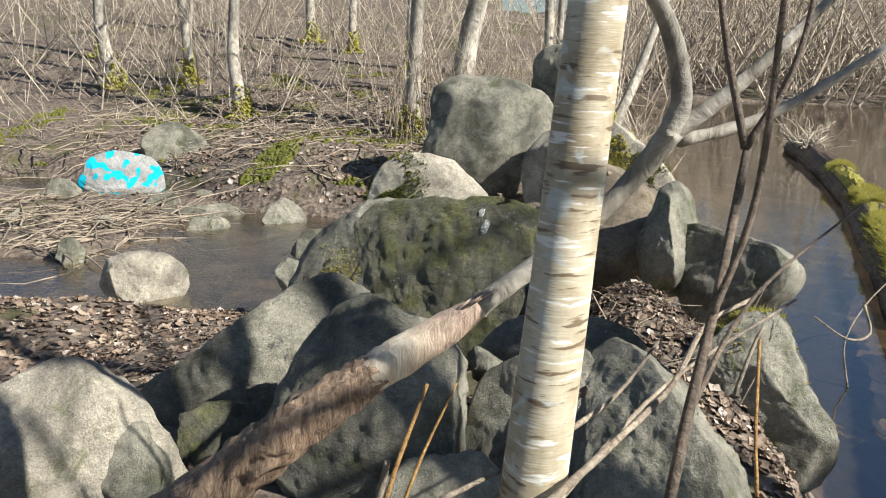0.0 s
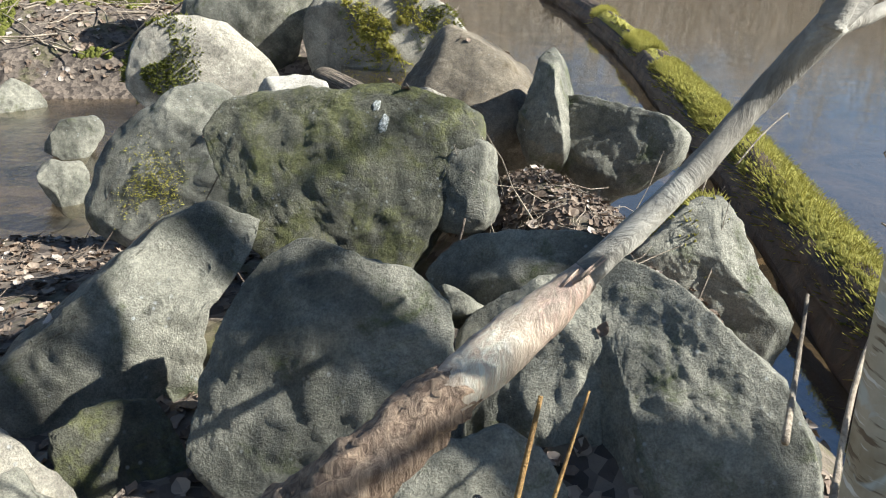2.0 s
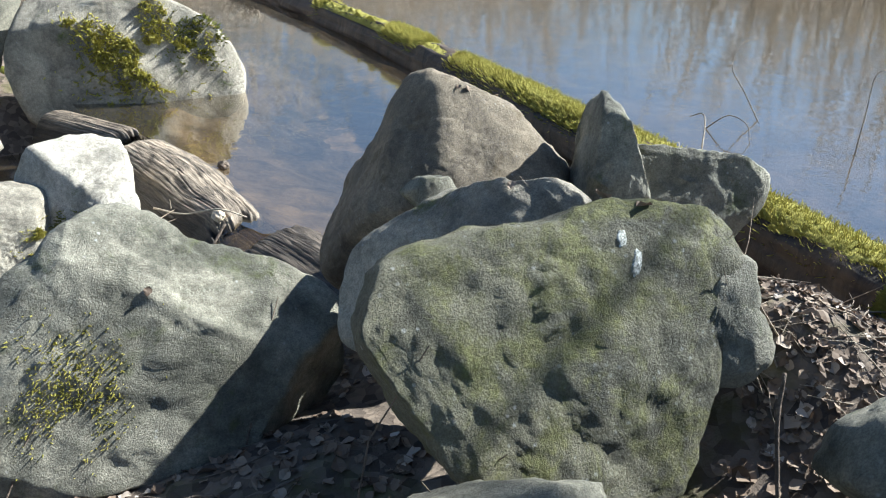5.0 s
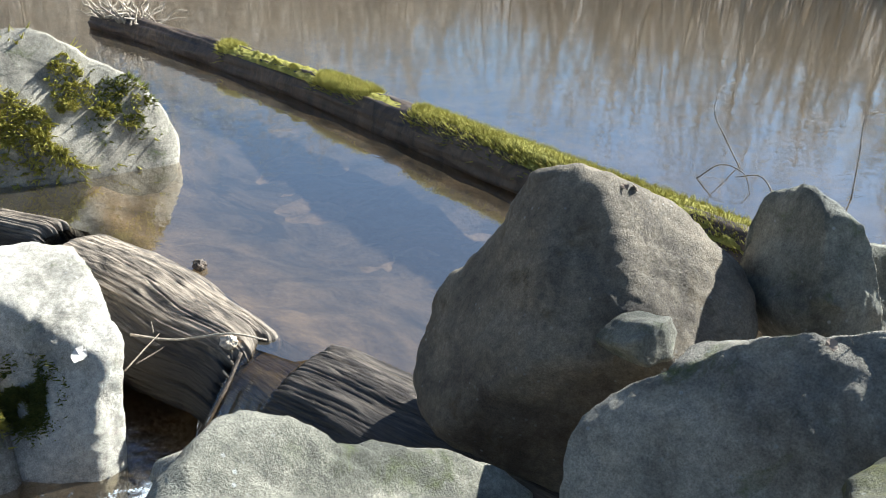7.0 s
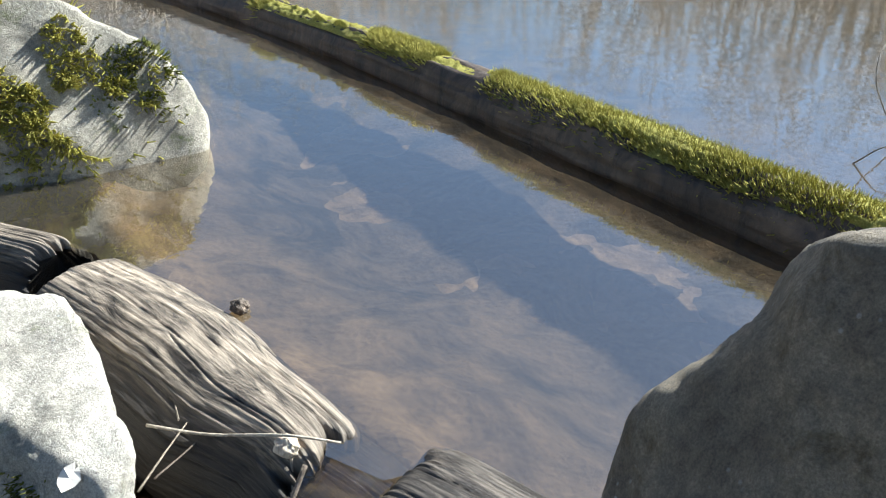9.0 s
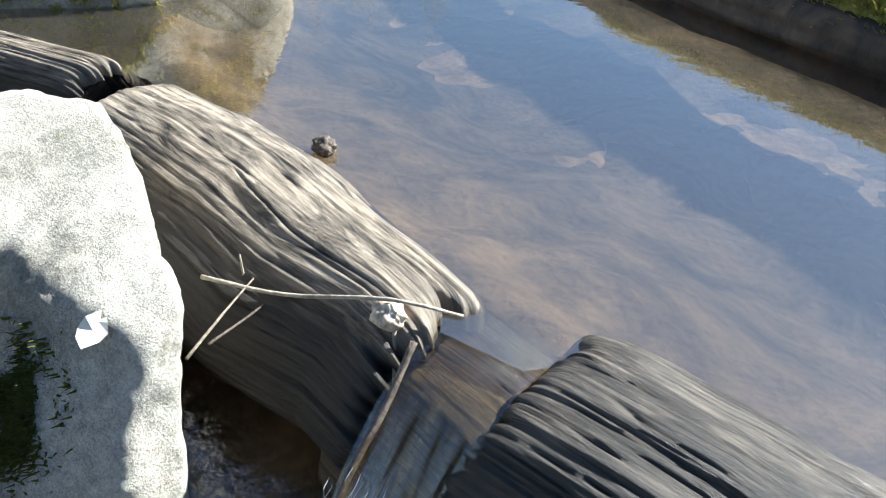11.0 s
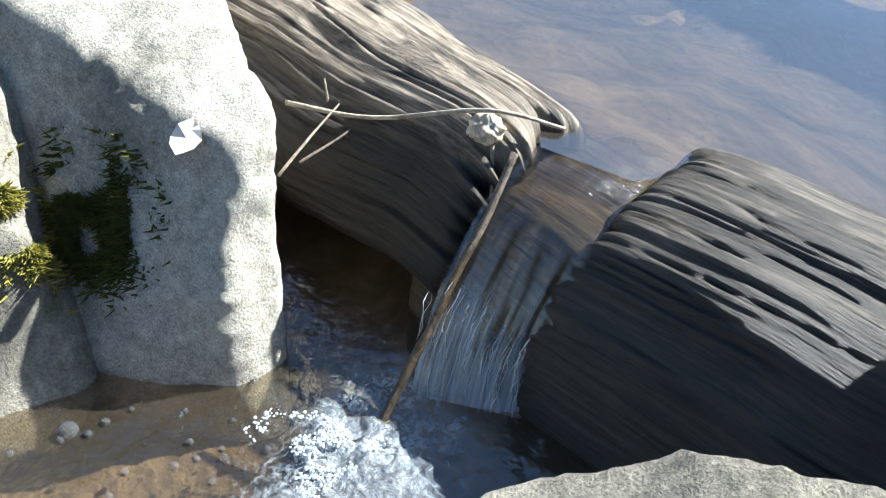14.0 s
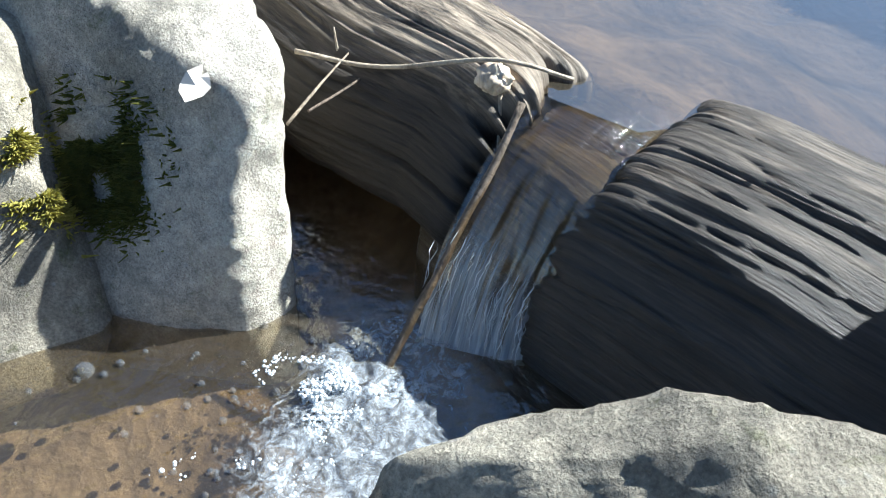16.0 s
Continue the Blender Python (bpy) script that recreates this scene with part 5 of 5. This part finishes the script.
def foam():
    rng = random.Random(14)
    n = 150
    verts, faces, thick = [], [], []
    for j in range(n + 1):
        for i in range(n + 1):
            x, y = -0.40 + 0.98 * i / n, 3.56 + 0.74 * j / n
            a, c = (x - 0.21) * 0.86 + (y - 3.90) * 0.5, (y - 3.90) * 0.86 - (x - 0.21) * 0.5
            d = math.hypot((a + 0.05) / 0.44, c / 0.25) + 0.25 * noise.noise(Vector((x * 8, y * 8, 5)))
            w = max(0.0, 1 - d)
            h = w * (0.022 + 0.022 * noise.fractal(Vector((x * 13, y * 13, 3)), 0.8, 2, 4)) + 0.006 * noise.noise(Vector((x * 40, y * 40, 1))) * min(1, w * 3)
            verts.append((x, y, -0.418 + max(h, -0.012) + 0.003))
            thick.append(min(0.58, w * 1.2 - 0.04))
    for j in range(n):
        for i in range(n):
            a = j * (n + 1) + i
            if max(thick[a], thick[a + 1], thick[a + n + 1], thick[a + n + 2]) > -0.1:
                faces.append((a, a + 1, a + n + 2, a + n + 1))
    ob = mesh_object("foam", verts, faces, M_FROTH)
    ob.data.attributes.new("thick", 'FLOAT', 'POINT').data.foreach_set("value", thick)
    tagged(ob, "churned white foam where the water lands", "foam", kind="stuff")
    pieces = []
    ico = bmesh.new()
    bmesh.ops.create_icosphere(ico, subdivisions=1, radius=1.0)
    vs = [v.co.copy() for v in ico.verts]
    fs = [tuple(v.index for v in f.verts) for f in ico.faces]
    ico.free()
    for i in range(5200):
        w, d = rng.uniform(0, 6.28), abs(rng.gauss(0, 1))
        x, y = 0.15 + math.cos(w) * d * 0.17 - 0.06 * rng.random(), 3.95 + math.sin(w) * d * 0.13
        if noise.noise(Vector((x * 14, y * 14, 2))) < -0.05 + d * 0.22:
            continue
        r = rng.uniform(0.0008, 0.0034) * (1.4 if rng.random() < 0.1 else 1)
        z = -0.418 + max(0, 0.04 * (1 - d)) * rng.random()
        pieces.append(([Vector((x, y, z)) + Vector((v.x * r * 1.4, v.y * r * 1.4, v.z * r)) for v in vs], fs))
    tagged(mesh_object("foam_beads", *join(pieces), M_STREAK), "small white bubbles scattered round the foam", "foam", kind="stuff")


foam()


def glass_material():
    m, t, b = material("bubble_film", 0.05)
    b.inputs["Transmission Weight"].default_value = 0.95
    b.inputs["IOR"].default_value = 1.2
    b.inputs["Base Color"].default_value = (0.9, 0.92, 0.93, 1)
    return m


M_BUBBLE = glass_material()


def bubbles():
    rng = random.Random(15)
    bm = bmesh.new()
    bmesh.ops.create_uvsphere(bm, u_segments=14, v_segments=8, radius=1.0)
    bmesh.ops.delete(bm, geom=[v for v in bm.verts if v.co.z < -0.2], context='VERTS')
    me = bpy.data.meshes.new("bubble")
    bm.to_mesh(me)
    bm.free()
    me.polygons.foreach_set("use_smooth", [True] * len(me.polygons))
    me.materials.append(M_BUBBLE)
    for i in range(58):
        x, y = (-0.27, 4.30) if i == 0 else (rng.uniform(-0.42, 0.16), rng.uniform(3.85, 4.36))
        if y > 4.42 - (x + 0.4) * 0.45:
            y -= 0.2
        ob = new("bubble", me)
        r = 0.022 if i == 0 else rng.uniform(0.003, 0.010)
        ob.location, ob.scale = (x, y, -0.419), (r, r, r)
        tagged(ob, "clear bubble floating on the pool", "bubble", "bubbles on the pool")


bubbles()


# ---- small sticks and stems ----
def stick(points, r0, r1, mat, label, name="stick", sides=8, per=5, category="stick"):
    line = smooth_line(points, per)
    rng = random.Random(len(points) * 7 + int(r0 * 1e4))
    ob = mesh_object(name, *tube(line, lerp_list([r0, r1], len(line)), sides, True, 0.12, rng), mat)
    return tagged(ob, label, category)


stick([(0.66, 4.05, 0.02), (0.57, 4.02, -0.08), (0.48, 4.00, -0.17), (0.40, 3.977, -0.255), (0.33, 3.96, -0.32), (0.215, 3.93, -0.44)], 0.008, 0.010, M_TWIG_DARK, "dark mossy stick standing in the spilling water")
stick([(0.429, 4.6, -0.036), (0.555, 4.42, -0.036), (0.661, 4.14, 0.075), (0.785, 4.037, 0.038)], 0.006, 0.004, M_TWIG_PALE, "pale twig lying across the weir log")
stick([(0.287, 4.37, -0.061), (0.441, 4.47, -0.046), (0.644, 4.6, -0.036)], 0.004, 0.002, M_TWIG, "thin forked twig leaning on the weir log")
stick([(0.344, 4.38, -0.055), (0.51, 4.45, -0.068), (0.68, 4.52, -0.06)], 0.0035, 0.002, M_TWIG_DARK, "thin forked twig leaning on the weir log")
stick([(0.521, 4.56, -0.072), (0.521, 4.57, 0.011)], 0.004, 0.002, M_TWIG_PALE, "short twig stub on the weir log")
stick([(0.66, 4.12, 0.02), (0.63, 4.08, -0.08), (0.61, 4.06, -0.12)], 0.005, 0.003, M_TWIG, "short twig hanging at the spill")
stick([(0.86, 0.86, 0.42), (0.92, 0.95, 0.62), (0.95, 0.98, 0.74)], 0.006, 0.005, M_TWIG_DARK, "dark twig leaning on the mossy boulder")
for pts in ([(5.3, 3.8, -0.02), (5.2, 3.95, 0.25), (5.05, 4.0, 0.45), (5.2, 4.05, 0.62), (5.35, 4.0, 0.66)], [(4.7, 3.9, 0.0), (4.75, 3.75, 0.14), (4.72, 3.55, 0.12), (4.65, 3.45, 0.0)], [(5.2, 2.9, -0.02), (5.3, 2.95, 0.3), (5.4, 3.0, 0.55), (5.5, 2.95, 0.6)],
            [(2.78, 2.6, 0.36), (2.95, 2.7, 0.5), (3.2, 2.9, 0.58), (3.35, 3.1, 0.5)], [(2.52, 2.3, 0.0), (2.5, 2.4, 0.22), (2.62, 2.55, 0.4), (2.8, 2.75, 0.52)], [(2.9, 1.4, 0.3), (3.05, 1.5, 0.42), (3.25, 1.7, 0.5)]):
    stick(pts, 0.006, 0.003, M_TWIG, "thin pale curled stem rising from the pond", "stem", 6, 6, "stem")


def knot():
    rng = random.Random(17)
    bm = bmesh.new()
    bmesh.ops.create_icosphere(bm, subdivisions=4, radius=0.036)
    for v in bm.verts:
        v.co += v.co.normalized() * (0.010 * noise.fractal(v.co * 60, 0.8, 2, 4) + 0.006 * noise.noise(v.co * 30))
        v.co.z *= 0.85
    for name_, loc, mat, label in (("wood_knot", (0.66, 4.14, 0.035), M_BARE, "weathered wood knob on the weir log"), ("root_clump", (1.0, 4.95, 0.02), M_TWIG_DARK, "dark wet clump of roots at the waterline")):
        me = bpy.data.meshes.new(name_)
        bm.to_mesh(me)
        me.polygons.foreach_set("use_smooth", [True] * len(me.polygons))
        me.materials.append(mat)
        ob = new(name_, me)
        ob.location = loc
        tagged(ob, label, "wood")
    bm.free()


knot()
rl = random.Random(19)
v_, f_ = leaf_shape(Vector((0, 0, 0)), Vector((-0.5, -0.5, 0.7)), 0.085, rl)
lf = mesh_object("leaf", v_, f_, M_PALE, smooth=False)
q_, n_, _, _ = bvh_of([ROCKS['white']]).find_nearest(Vector((0.118, 4.408, 0.069)))
lf.location = q_ + n_ * 0.01
tagged(lf, "pale dry leaf stuck on the sunlit boulder", "leaf")
stick([(1.160, -0.926, 1.100), (1.249, -0.743, 1.111), (1.352, -0.562, 1.152), (1.414, -0.433, 1.225), (1.507, -0.332, 1.253)], 0.007, 0.004, M_TWIG, 'bent pale branch lying across gray boulders', 'branch', 8, 5, 'branch')
stick([(1.178, -0.557, 1.036), (1.258, -0.434, 1.059), (1.339, -0.299, 1.131)], 0.006, 0.003, M_TWIG, 'short pale twig leaning over a boulder', 'branch', 8, 5, 'branch')
stick([(1.350, -0.152, 1.541), (1.468, -0.111, 1.572), (1.583, -0.075, 1.623), (1.769, -0.015, 1.745)], 0.016, 0.009, M_TRUNK, 'gray branch reaching out over the pond', 'branch', 8, 5, 'branch')
stick([(1.525, -0.531, 0.933), (1.519, -0.473, 1.040), (1.527, -0.360, 1.181)], 0.004, 0.003, M_FERN, 'thin orange stem among the boulders', 'branch', 8, 5, 'branch')
stick([(1.495, -0.351, 1.051), (1.522, -0.320, 1.141), (1.540, -0.307, 1.187)], 0.005, 0.003, M_TWIG, 'short gray twig standing on a boulder', 'branch', 8, 5, 'branch')
stick([(1.008, -0.905, 1.075), (1.055, -0.836, 1.074), (1.112, -0.768, 1.077)], 0.005, 0.003, M_TWIG, 'thin twig beside the birch trunk', 'branch', 8, 5, 'branch')
stick([(1.857, 0.131, 1.122), (1.873, 0.106, 1.057), (1.799, 0.022, 1.066), (1.725, 0.055, 1.105)], 0.004, 0.002, M_TWIG, 'curled thin twig over the water', 'branch', 8, 5, 'branch')
stick([(1.689, 0.463, 1.584), (1.760, 0.553, 1.645), (1.844, 0.740, 1.791), (1.878, 0.828, 1.929)], 0.005, 0.003, M_TWIG, 'thin upright shoot beside the pond', 'branch', 8, 5, 'branch')
